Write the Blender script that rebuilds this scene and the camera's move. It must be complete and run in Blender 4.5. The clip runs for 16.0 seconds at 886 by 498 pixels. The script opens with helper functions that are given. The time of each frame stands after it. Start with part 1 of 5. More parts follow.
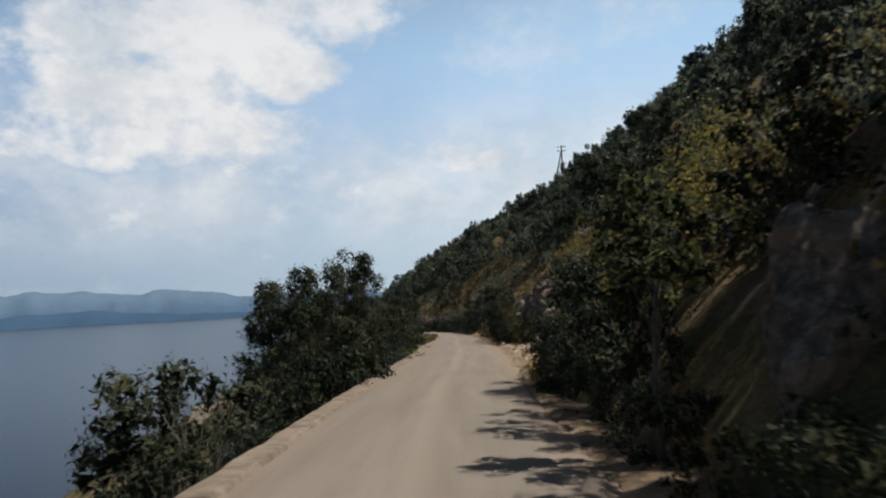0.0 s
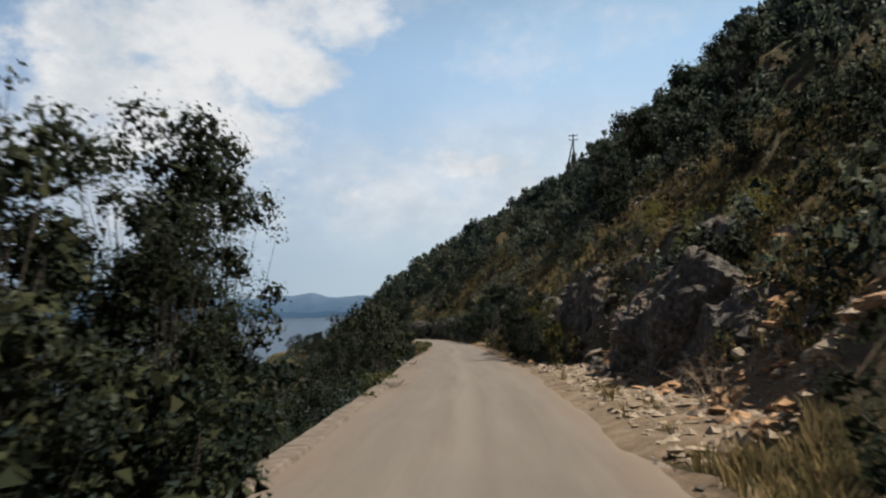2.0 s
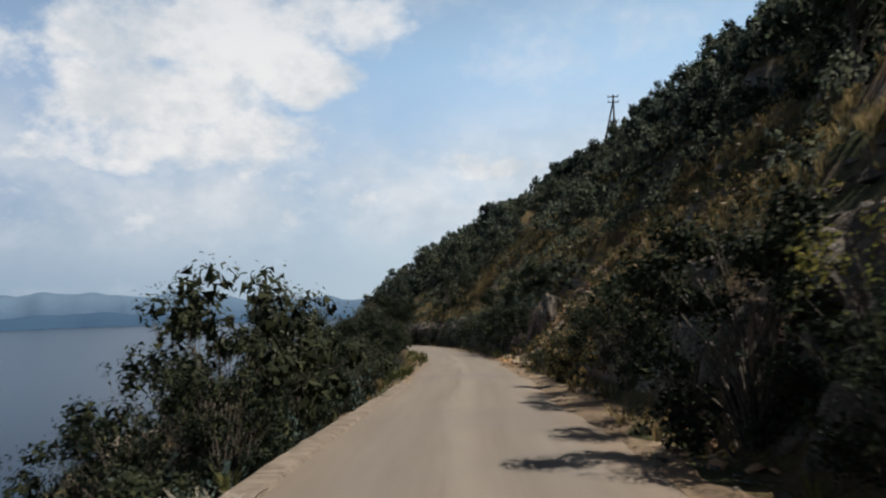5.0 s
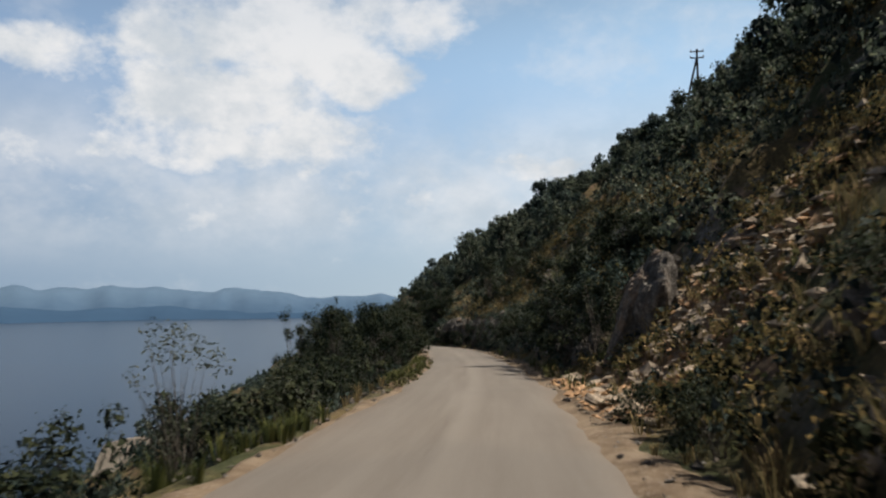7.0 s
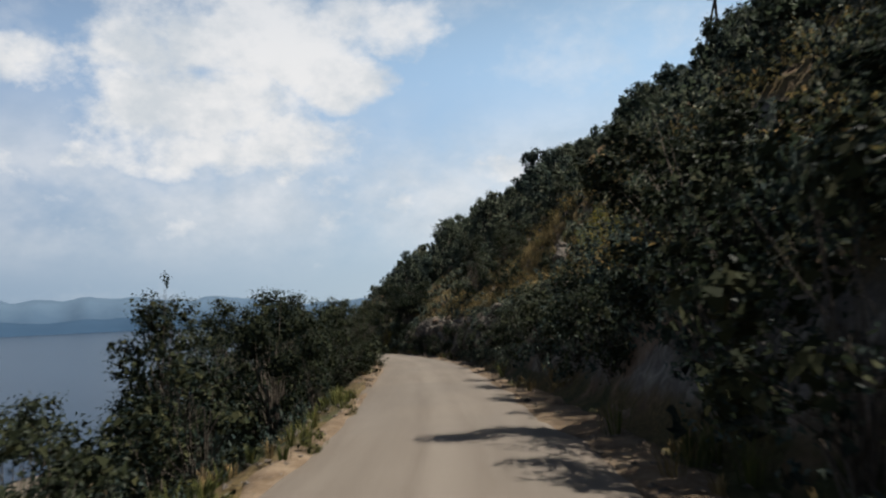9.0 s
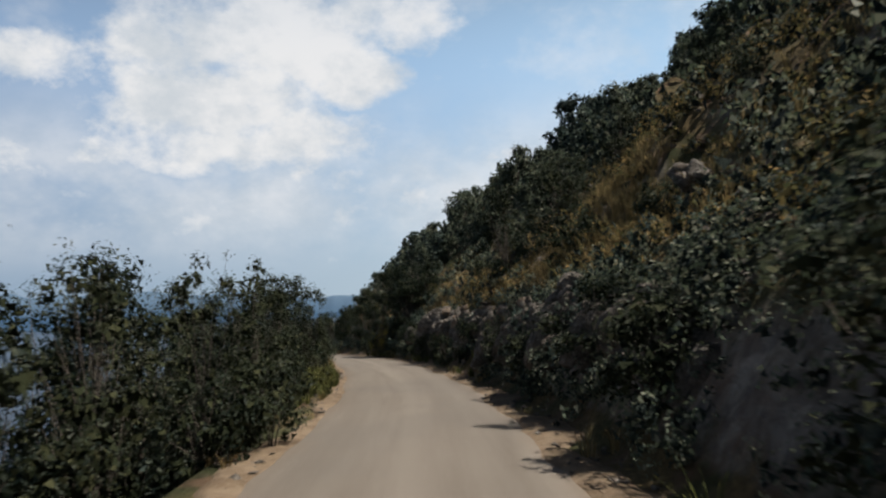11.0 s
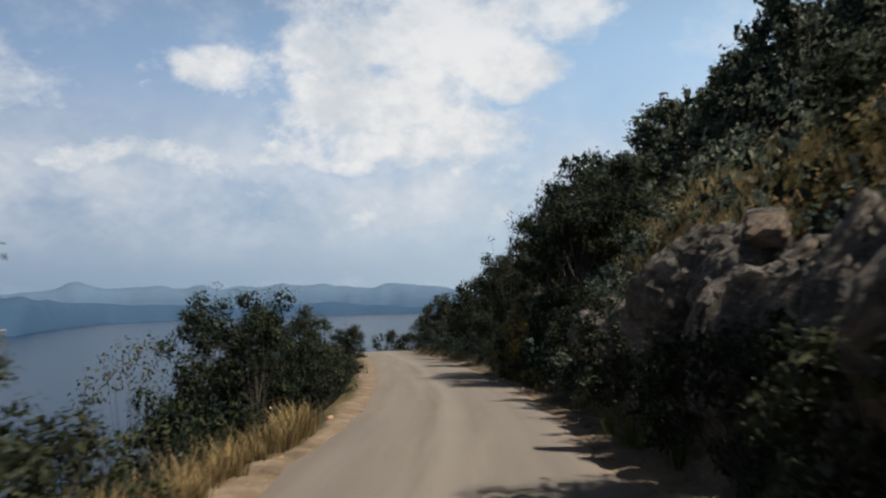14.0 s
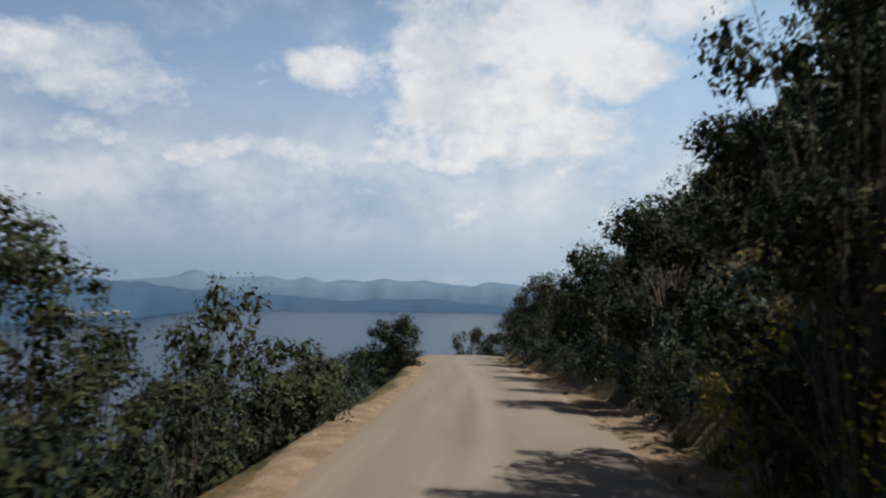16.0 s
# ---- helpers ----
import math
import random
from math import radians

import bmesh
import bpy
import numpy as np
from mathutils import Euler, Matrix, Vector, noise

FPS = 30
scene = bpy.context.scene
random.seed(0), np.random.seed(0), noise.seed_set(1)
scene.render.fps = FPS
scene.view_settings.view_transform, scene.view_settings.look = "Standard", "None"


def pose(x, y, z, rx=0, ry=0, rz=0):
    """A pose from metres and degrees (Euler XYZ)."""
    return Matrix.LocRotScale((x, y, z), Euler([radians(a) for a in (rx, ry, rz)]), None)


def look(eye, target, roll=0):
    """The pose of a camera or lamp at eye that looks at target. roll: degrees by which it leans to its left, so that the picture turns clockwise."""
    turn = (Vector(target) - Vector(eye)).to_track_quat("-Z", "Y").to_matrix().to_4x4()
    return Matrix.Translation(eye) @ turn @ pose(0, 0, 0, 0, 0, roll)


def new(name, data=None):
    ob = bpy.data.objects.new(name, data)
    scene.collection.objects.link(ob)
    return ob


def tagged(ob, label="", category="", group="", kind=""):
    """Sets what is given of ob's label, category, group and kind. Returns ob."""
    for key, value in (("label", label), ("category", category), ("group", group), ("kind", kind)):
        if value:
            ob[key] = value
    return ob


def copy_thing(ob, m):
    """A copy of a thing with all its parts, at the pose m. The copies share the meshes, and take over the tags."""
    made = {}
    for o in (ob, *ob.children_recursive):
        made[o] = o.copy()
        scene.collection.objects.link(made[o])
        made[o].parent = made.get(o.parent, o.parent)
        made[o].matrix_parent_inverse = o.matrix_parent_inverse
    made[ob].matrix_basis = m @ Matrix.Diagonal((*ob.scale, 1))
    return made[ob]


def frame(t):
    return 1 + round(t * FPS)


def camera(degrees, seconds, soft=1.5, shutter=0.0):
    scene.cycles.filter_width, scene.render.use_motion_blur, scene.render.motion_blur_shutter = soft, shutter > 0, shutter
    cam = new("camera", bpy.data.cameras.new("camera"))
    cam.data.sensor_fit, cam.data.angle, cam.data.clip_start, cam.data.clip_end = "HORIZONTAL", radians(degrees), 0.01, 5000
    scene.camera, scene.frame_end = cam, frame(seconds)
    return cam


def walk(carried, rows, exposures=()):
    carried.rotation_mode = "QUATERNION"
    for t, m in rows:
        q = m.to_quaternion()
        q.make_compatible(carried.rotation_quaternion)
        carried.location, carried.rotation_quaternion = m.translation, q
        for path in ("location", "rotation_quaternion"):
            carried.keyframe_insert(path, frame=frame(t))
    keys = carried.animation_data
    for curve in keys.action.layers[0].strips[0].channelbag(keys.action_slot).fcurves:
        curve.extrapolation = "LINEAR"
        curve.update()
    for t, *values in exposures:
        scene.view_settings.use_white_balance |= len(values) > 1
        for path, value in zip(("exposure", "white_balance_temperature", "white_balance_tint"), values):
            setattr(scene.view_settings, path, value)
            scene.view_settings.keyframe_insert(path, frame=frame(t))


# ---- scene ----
cam = camera(64.0, 16.0, soft=2.2, shutter=0.25)
PATH = [
    (0, (2.745, -3.506, 1.472), (2.606, -1.516, 1.615), -2.8),
    (0.5, (2.472, -0.178, 1.298), (2.308, 1.81, 1.446), -1.5),
    (1, (2.165, 3.183, 1.219), (1.998, 5.17, 1.375), -1.6),
    (1.5, (1.956, 6.574, 1.072), (1.811, 8.564, 1.209), -1.5),
    (2, (1.774, 9.846, 1.022), (1.644, 11.836, 1.181), -1.8),
    (2.5, (1.657, 13.208, 0.952), (1.561, 15.2, 1.108), -2.3),
    (3, (1.499, 16.78, 0.827), (1.413, 18.771, 0.987), -1.8),
    (3.5, (1.336, 20.363, 0.731), (1.276, 22.355, 0.902), -1.8),
    (4, (1.161, 23.935, 0.591), (1.081, 25.927, 0.755), -1.1),
    (4.5, (0.968, 27.447, 0.498), (0.848, 29.436, 0.663), -1.4),
    (7, (0.645, 46.247, -0.301), (0.319, 48.213, -0.13), -0.5),
    (7.5, (0.321, 49.965, -0.384), (0.002, 51.933, -0.216), -1.0),
    (8, (-0.053, 53.644, -0.461), (-0.355, 55.613, -0.284), -1.9),
    (8.5, (-0.494, 57.038, -0.579), (-0.767, 59.011, -0.401), -2.0),
    (11, (-3.011, 74.866, -0.953), (-3.325, 76.834, -0.791), -2.1),
    (11.5, (-3.57, 78.321, -1.02), (-3.955, 80.279, -0.88), -1.4),
    (12, (-4.395, 82.073, -1.171), (-4.869, 84.01, -1.018), -1.9),
    (12.5, (-5.132, 86.256, -1.295), (-5.659, 88.178, -1.126), -1.6),
    (13, (-6.075, 90.531, -1.499), (-6.681, 92.428, -1.314), -1.3),
    (13.5, (-7.068, 94.319, -1.663), (-7.734, 96.199, -1.512), -1.3),
    (14, (-8.194, 98.157, -1.79), (-8.938, 100.007, -1.632), -1.5),
    (14.5, (-9.426, 101.863, -1.915), (-10.233, 103.685, -1.744), -0.2),
    (15, (-10.783, 105.422, -2.079), (-11.666, 107.208, -1.907), -2.0),
    (15.5, (-12.471, 109.044, -2.303), (-13.397, 110.809, -2.14), -0.2),
    (16, (-13.795, 112.039, -2.399), (-14.796, 113.763, -2.241), 1.0),
]
walk(cam, [(t, look(eye, target, roll)) for t, eye, target, roll in PATH])

# ---- light and exposure ----
SUN_AZ, SUN_EL = radians(82), radians(58)
sun = new("sun", bpy.data.lights.new("sun", "SUN"))
sun.data.energy, sun.data.angle, sun.data.color = 5.0, radians(0.6), (1.0, 0.93, 0.83)
sun.matrix_world = look((0, 0, 0), (-math.sin(SUN_AZ) * math.cos(SUN_EL), -math.cos(SUN_AZ) * math.cos(SUN_EL), -math.sin(SUN_EL)))
scene.view_settings.exposure = 0.8

world = bpy.data.worlds.new("sky")
scene.world = world
world.use_nodes = True
WT = world.node_tree


class Nodes:
    """Short hand for node trees."""

    def __init__(self, tree):
        self.tree = tree

    def add(self, kind, **inputs):
        n = self.tree.nodes.new("ShaderNode" + kind)
        for k, v in inputs.items():
            self.put(n, k, v)
        return n

    def put(self, n, k, v):
        sock = n.inputs[int(k[1:]) if k[0] == "i" and k[1:].isdigit() else k.replace("_", " ")]
        if isinstance(v, bpy.types.NodeSocket):
            self.tree.links.new(v, sock)
        else:
            sock.default_value = v

    def math(self, op, a, b=0.0, c=0.0, clamp=False):
        n = self.add("Math", i0=a, i1=b, i2=c)
        n.operation, n.use_clamp = op, clamp
        return n.outputs[0]

    def vec(self, op, a, b=(0, 0, 0)):
        n = self.add("VectorMath", i0=a, i1=b)
        n.operation = op
        return n.outputs["Value" if op in ("DOT_PRODUCT", "LENGTH") else 0]

    def mix(self, f, a, b, blend="MIX"):
        n = self.tree.nodes.new("ShaderNodeMix")
        n.data_type, n.blend_type = "RGBA", blend
        for k, v in ((0, f), (6, a), (7, b)):
            if isinstance(v, bpy.types.NodeSocket):
                self.tree.links.new(v, n.inputs[k])
            else:
                n.inputs[k].default_value = (*v, 1) if k > 0 and len(v) == 3 else v
        return n.outputs[2]

    def noise(self, vec, scale, detail=4.0, rough=0.55, dist=0.0):
        n = self.add("TexNoise", Scale=scale, Detail=detail, Roughness=rough, Distortion=dist)
        if vec is not None:
            self.tree.links.new(vec, n.inputs["Vector"])
        return n.outputs[0]

    def step(self, v, lo, hi):
        n = self.add("MapRange", Value=v)
        n.interpolation_type = "SMOOTHSTEP"
        n.inputs[1].default_value, n.inputs[2].default_value = lo, hi
        return n.outputs[0]

    def ramp(self, v, stops):
        n = self.add("ValToRGB", Fac=v)
        e = n.color_ramp.elements
        while len(e) < len(stops):
            e.new(0.5)
        for el, (p, c) in zip(e, stops):
            el.position, el.color = p, (*c, 1)
        return n.outputs[0]


W = Nodes(WT)
sky = W.add("TexSky")
sky.sky_type, sky.sun_disc = "NISHITA", False
sky.sun_elevation, sky.sun_rotation = SUN_EL, SUN_AZ
sky.air_density, sky.dust_density, sky.ozone_density = 1.0, 1.6, 1.0
way = W.add("TexCoord").outputs["Generated"]
# clouds are laid on a plane before the view, by tangent coordinates about this direction
CA, CE = radians(-22), radians(14)
fwd = Vector((math.sin(CA) * math.cos(CE), math.cos(CA) * math.cos(CE), math.sin(CE)))
rgt = Vector((math.cos(CA), -math.sin(CA), 0))
upw = rgt.cross(fwd)
front = W.math("MAXIMUM", W.vec("DOT_PRODUCT", way, fwd), 0.05)
cu = W.math("DIVIDE", W.vec("DOT_PRODUCT", way, rgt), front)
cv = W.math("DIVIDE", W.vec("DOT_PRODUCT", way, upw), front)
elev = W.add("SeparateXYZ", Vector=way).outputs[2]
flat_way = W.vec("MULTIPLY", way, (1.0, 1.0, 1.45))
wob = W.add("TexNoise", Vector=flat_way, Scale=5.5, Detail=6.0, Roughness=0.62)
wsep = W.add("SeparateXYZ", Vector=wob.outputs["Color"])
cu = W.math("ADD", cu, W.math("MULTIPLY", W.math("SUBTRACT", wsep.outputs[0], 0.5), 0.22))
cv = W.math("ADD", cv, W.math("MULTIPLY", W.math("SUBTRACT", wsep.outputs[1], 0.5), 0.13))
fine = W.noise(flat_way, 11.0, 7.0, 0.6, 0.15)
big = W.noise(flat_way, 4.5, 5.0, 0.6)
# (u, v, half width, half height, weight)
CLOUDS = [
    (-0.026, 0.133, 0.197, 0.087, 1),
    (-0.083, 0.038, 0.185, 0.073, 1),
    (0.08, 0.089, 0.111, 0.06, 1),
    (0.02, -0.009, 0.141, 0.058, 0.8),
    (-0.173, 0.048, 0.08, 0.08, 0.9),
    (0.14, 0.166, 0.122, 0.044, 0.8),
    (0.077, -0.092, 0.367, 0.061, 0.3),
    (-0.085, -0.012, 0.186, 0.058, 0.8),
    (-0.15, 0.0, 0.119, 0.052, 0.75),
    (0.393, -0.038, 0.157, 0.029, 0.6),
    (-0.176, 0.109, 0.086, 0.057, 0.8),
    (0.209, 0.168, 0.055, 0.032, 0.6),
    (-0.318, 0.081, 0.049, 0.033, 0.7),
    (-0.308, 0.085, 0.064, 0.036, 0.6),
    (-0.42, -0.031, 0.149, 0.03, 0.6),
    (-0.605, 0.077, 0.139, 0.056, 0.45),
    (-0.759, 0.131, 0.192, 0.053, 0.6),
    (-0.689, 0.009, 0.096, 0.032, 0.55),
    (-0.422, -0.032, 0.16, 0.035, 0.5),
    (-0.612, 0.007, 0.113, 0.023, 0.4),
    (-0.726, 0.089, 0.16, 0.027, 0.5),
    (-0.174, 0.143, 0.064, 0.055, 0.6),
    (-0.398, -0.037, 0.163, 0.033, 0.6),
]
cover = None
for u0, v0, a, b, wgt in CLOUDS:
    du = W.math("DIVIDE", W.math("SUBTRACT", cu, u0), a)
    dv = W.math("DIVIDE", W.math("SUBTRACT", cv, v0), b)
    r2 = W.math("ADD", W.math("MULTIPLY", du, du), W.math("MULTIPLY", dv, dv))
    m = W.math("MULTIPLY", W.math("MAXIMUM", W.math("SUBTRACT", 1.0, r2), -1.0), wgt)
    cover = m if cover is None else W.math("MAXIMUM", cover, m)
det = W.noise(flat_way, 30.0, 6.0, 0.62)
grainy = W.math("ADD", W.math("MULTIPLY", W.math("SUBTRACT", fine, 0.5), 1.25), W.math("MULTIPLY", W.math("SUBTRACT", det, 0.5), 0.7))
body = W.step(W.math("ADD", W.math("MULTIPLY", cover, 0.95), grainy), -0.12, 0.78)
# a thin veil low in the sky and ragged wisps above
veil = W.math("MULTIPLY", W.math("MULTIPLY", W.step(elev, 0.03, 0.16), W.math("SUBTRACT", 1.0, W.step(elev, 0.16, 0.34))), W.step(big, 0.22, 0.6))
wisps = W.math("MULTIPLY", W.step(W.math("ADD", big, W.math("MULTIPLY", grainy, 0.25)), 0.5, 0.78), 0.4)
mask = W.math("MAXIMUM", body, W.math("MAXIMUM", W.math("MULTIPLY", veil, 0.72), wisps))
clear = W.mix(1.0, sky.outputs[0], (0.036, 0.036, 0.036), "MULTIPLY")
low = W.math("SUBTRACT", 1.0, W.step(elev, 0.30, 0.62))
clear = W.mix(W.math("MULTIPLY", low, 0.8), clear, (0.405, 0.60, 0.855))
haze = W.math("SUBTRACT", 1.0, W.step(elev, -0.02, 0.30))
side = W.vec("DOT_PRODUCT", way, (math.sin(SUN_AZ), math.cos(SUN_AZ), 0))
air = W.mix(W.step(side, -0.75, 0.1), (0.365, 0.485, 0.58), (0.455, 0.53, 0.575))
hazy = W.mix(W.math("MULTIPLY", haze, 0.8), clear, air)
lump = W.math("ADD", W.noise(flat_way, 7.0, 6.0, 0.58), W.math("MULTIPLY", W.math("SUBTRACT", det, 0.5), 0.35))
puff = W.mix(W.step(lump, 0.32, 0.66), (0.60, 0.645, 0.69), (0.83, 0.83, 0.835))
mask = W.math("MULTIPLY", mask, W.math("ADD", 0.35, W.math("MULTIPLY", low, 0.65)))
# brighter towards the sun's side, deeper away from it
tone = W.add("MapRange", Value=side)
for k, v in zip(range(1, 5), (-0.8, 0.25, 0.64, 1.25)):
    tone.inputs[k].default_value = v
grey = W.add("CombineXYZ", X=tone.outputs[0], Y=tone.outputs[0], Z=W.math("POWER", tone.outputs[0], 0.8)).outputs[0]
hazy = W.mix(1.0, hazy, grey, "MULTIPLY")
skycol = W.mix(mask, hazy, puff)
WT.links.new(skycol, WT.nodes["Background"].inputs[0])
WT.nodes["Background"].inputs[1].default_value = 0.574

# ---- materials ----
def material(name):
    m = bpy.data.materials.new(name)
    m.use_nodes = True
    return m, Nodes(m.node_tree), m.node_tree.nodes["Principled BSDF"]


def bump(N, bsdf, height, strength, dist):
    b = N.add("Bump", Height=height, Strength=strength, Distance=dist)
    N.put(bsdf, "Normal", b.outputs[0])


def make_road():
    m, N, b = material("worn_pale_asphalt")
    uv = N.add("UVMap").outputs[0]
    sep = N.add("SeparateXYZ", Vector=uv)
    across, along = sep.outputs[0], sep.outputs[1]
    pos = N.add("NewGeometry").outputs["Position"]
    stretch = N.add("CombineXYZ", X=N.math("MULTIPLY", across, 1.6), Y=N.math("MULTIPLY", along, 0.10)).outputs[0]
    streak = N.noise(stretch, 1.6, 5, 0.6)
    blotch = N.noise(pos, 0.55, 5, 0.6)
    grain = N.noise(pos, 60.0, 3, 0.7)
    # wheel tracks are rubbed smooth and pale, the crown between them holds dust
    track = N.math("ABSOLUTE", N.math("SUBTRACT", N.math("ABSOLUTE", N.math("ADD", across, N.math("MULTIPLY", N.math("SUBTRACT", blotch, 0.5), 0.35))), 0.78))
    track = N.math("SUBTRACT", 1.0, N.step(track, 0.05, 0.5))
    edge = N.step(N.math("ADD", N.math("ABSOLUTE", across), N.math("MULTIPLY", N.math("SUBTRACT", blotch, 0.5), 0.9)), 1.15, 1.75)
    col = N.ramp(streak, [(0.3, (0.0881, 0.0730, 0.0594)), (0.5, (0.1088, 0.0923, 0.0764)), (0.72, (0.1335, 0.1161, 0.0985))])
    col = N.mix(N.math("MULTIPLY", track, 0.35), col, (0.1095, 0.0949, 0.0796))
    crown = N.math("SUBTRACT", 1.0, N.step(N.math("ABSOLUTE", N.math("ADD", across, N.math("MULTIPLY", N.math("SUBTRACT", streak, 0.5), 0.5))), 0.0, 0.32))
    col = N.mix(N.math("MULTIPLY", crown, 0.7), col, (0.1388, 0.1208, 0.1018))
    col = N.mix(N.math("MULTIPLY", edge, 0.55), col, (0.1301, 0.0929, 0.0639))
    patch = N.step(N.noise(pos, 0.18, 3, 0.5), 0.52, 0.62)
    col = N.mix(N.math("MULTIPLY", patch, 0.3), col, (0.0801, 0.0717, 0.0639))
    col = N.mix(N.math("MULTIPLY", N.step(grain, 0.45, 0.75), 0.3), col, (0.1769, 0.1593, 0.1383))
    N.put(b, "Base Color", col)
    N.put(b, "Roughness", 0.92)
    N.put(b, "Specular IOR Level", 0.25)
    bump(N, b, N.math("ADD", grain, N.math("MULTIPLY", blotch, 1.5)), 0.35, 0.01)
    return m


def make_ground():
    m, N, b = material("stony_earth")
    geo = N.add("NewGeometry")
    pos = geo.outputs["Position"]
    nz = N.add("SeparateXYZ", Vector=geo.outputs["Normal"]).outputs[2]
    n1, n2, n3 = N.noise(pos, 0.35, 5, 0.6), N.noise(pos, 2.2, 6, 0.65), N.noise(pos, 14.0, 5, 0.7)
    earth = N.ramp(n2, [(0.3, (0.05, 0.033, 0.021)), (0.5, (0.10, 0.067, 0.044)), (0.7, (0.17, 0.125, 0.085))])
    straw = N.ramp(n3, [(0.3, (0.04, 0.031, 0.016)), (0.55, (0.095, 0.07, 0.034)), (0.75, (0.17, 0.125, 0.06))])
    scrub = N.ramp(n3, [(0.3, (0.014, 0.018, 0.009)), (0.6, (0.045, 0.048, 0.022)), (0.8, (0.085, 0.078, 0.038))])
    col = N.mix(N.step(n1, 0.42, 0.58), straw, scrub)
    col = N.mix(N.step(N.noise(pos, 0.9, 4, 0.6), 0.52, 0.66), col, earth)
    rock = N.ramp(N.noise(pos, 3.5, 8, 0.68, 0.6), [(0.3, (0.055, 0.05, 0.046)), (0.5, (0.13, 0.118, 0.107)), (0.68, (0.26, 0.24, 0.215))])
    rock = N.mix(N.math("MULTIPLY", N.step(n1, 0.5, 0.62), 0.55), rock, (0.24, 0.145, 0.085))
    steep = N.step(N.math("ADD", nz, N.math("MULTIPLY", N.math("SUBTRACT", n2, 0.5), 0.35)), 0.46, 0.66)
    col = N.mix(steep, rock, col)
    N.put(b, "Base Color", col)
    N.put(b, "Roughness", 0.95)
    N.put(b, "Specular IOR Level", 0.08)
    bump(N, b, N.math("ADD", n3, N.math("MULTIPLY", n2, 2.0)), 0.8, 0.06)
    return m


def make_verge(name, c0, c1, c2, chip):
    m, N, b = material(name)
    pos = N.add("NewGeometry").outputs["Position"]
    n2, n3 = N.noise(pos, 1.7, 6, 0.65), N.noise(pos, 22.0, 5, 0.7)
    col = N.ramp(n2, [(0.3, c0), (0.5, c1), (0.7, c2)])
    col = N.mix(N.math("MULTIPLY", N.step(n3, 0.5, 0.7), 0.6), col, chip)
    N.put(b, "Base Color", col)
    N.put(b, "Roughness", 0.95)
    N.put(b, "Specular IOR Level", 0.08)
    bump(N, b, n3, 0.9, 0.03)
    return m


def make_rock(name, warm):
    m, N, b = material(name)
    tc = N.add("TexCoord").outputs["Object"]
    rnd = N.add("ObjectInfo").outputs["Random"]
    pos = N.vec("ADD", tc, N.add("CombineXYZ", X=N.math("MULTIPLY", rnd, 37.0), Y=rnd, Z=rnd).outputs[0])
    n1, n2 = N.noise(pos, 1.3, 7, 0.65, 0.5), N.noise(pos, 7.0, 8, 0.7)
    col = N.ramp(n2, [(0.28, (0.028, 0.025, 0.022)), (0.5, (0.076, 0.067, 0.058)), (0.7, (0.195, 0.178, 0.158))])
    col = N.mix(N.math("MULTIPLY", N.step(n1, 0.47, 0.62), warm), col, (0.25, 0.165, 0.105))
    # water streaks and lichen
    run = N.noise(N.vec("MULTIPLY", pos, (3.0, 3.0, 0.5)), 1.6, 6, 0.7)
    col = N.mix(N.math("MULTIPLY", N.step(run, 0.50, 0.68), 0.6), col, (0.075, 0.068, 0.06))
    col = N.mix(N.math("MULTIPLY", N.step(N.noise(pos, 16.0, 4, 0.6), 0.6, 0.7), 0.35), col, (0.33, 0.315, 0.29))
    # open joints between blocks
    warp = N.vec("ADD", N.vec("MULTIPLY", pos, (1.0, 1.2, 0.4)), N.vec("MULTIPLY", N.add("TexNoise", Vector=pos, Scale=2.0, Detail=4.0).outputs["Color"], (0.6, 0.6, 0.6)))
    crack = N.add("TexVoronoi", Vector=warp, Scale=1.05)
    crack.feature = "DISTANCE_TO_EDGE"
    gap = N.step(crack.outputs["Distance"], 0.0, 0.03)
    col = N.mix(N.math("MULTIPLY", N.math("SUBTRACT", 1.0, gap), 0.2), col, (0.03, 0.026, 0.022))
    N.put(b, "Base Color", col)
    N.put(b, "Roughness", 0.9)
    N.put(b, "Specular IOR Level", 0.1)
    bump(N, b, N.math("ADD", N.math("ADD", n2, N.math("MULTIPLY", n1, 1.5)), N.math("MULTIPLY", gap, 0.35)), 1.0, 0.08)
    return m


def make_leaf(name, dark, mid, light, glow=0.25, gloss=0.5):
    """Leaves: colour varies from leaf to leaf and from shrub to shrub; some light passes through."""
    m, N, b = material(name)
    geo, info = N.add("NewGeometry"), N.add("ObjectInfo")
    v = N.math("ADD", N.math("MULTIPLY", geo.outputs["Random Per Island"], 0.7), N.math("MULTIPLY", info.outputs["Random"], 0.3))
    patch = N.noise(geo.outputs["Position"], 0.45, 3, 0.5)
    v = N.math("ADD", v, N.math("MULTIPLY", N.math("SUBTRACT", patch, 0.5), 0.7))
    col = N.ramp(v, [(0.1, dark), (0.5, mid), (0.95, light)])
    N.put(b, "Base Color", col)
    N.put(b, "Roughness", gloss)
    N.put(b, "Specular IOR Level", 0.05)
    tr = N.add("BsdfTranslucent", Color=N.mix(0.5, col, (0.065, 0.085, 0.042)))
    ms = N.add("MixShader", i0=glow, i1=b.outputs[0], i2=tr.outputs[0])
    N.tree.links.new(ms.outputs[0], N.tree.nodes["Material Output"].inputs[0])
    return m


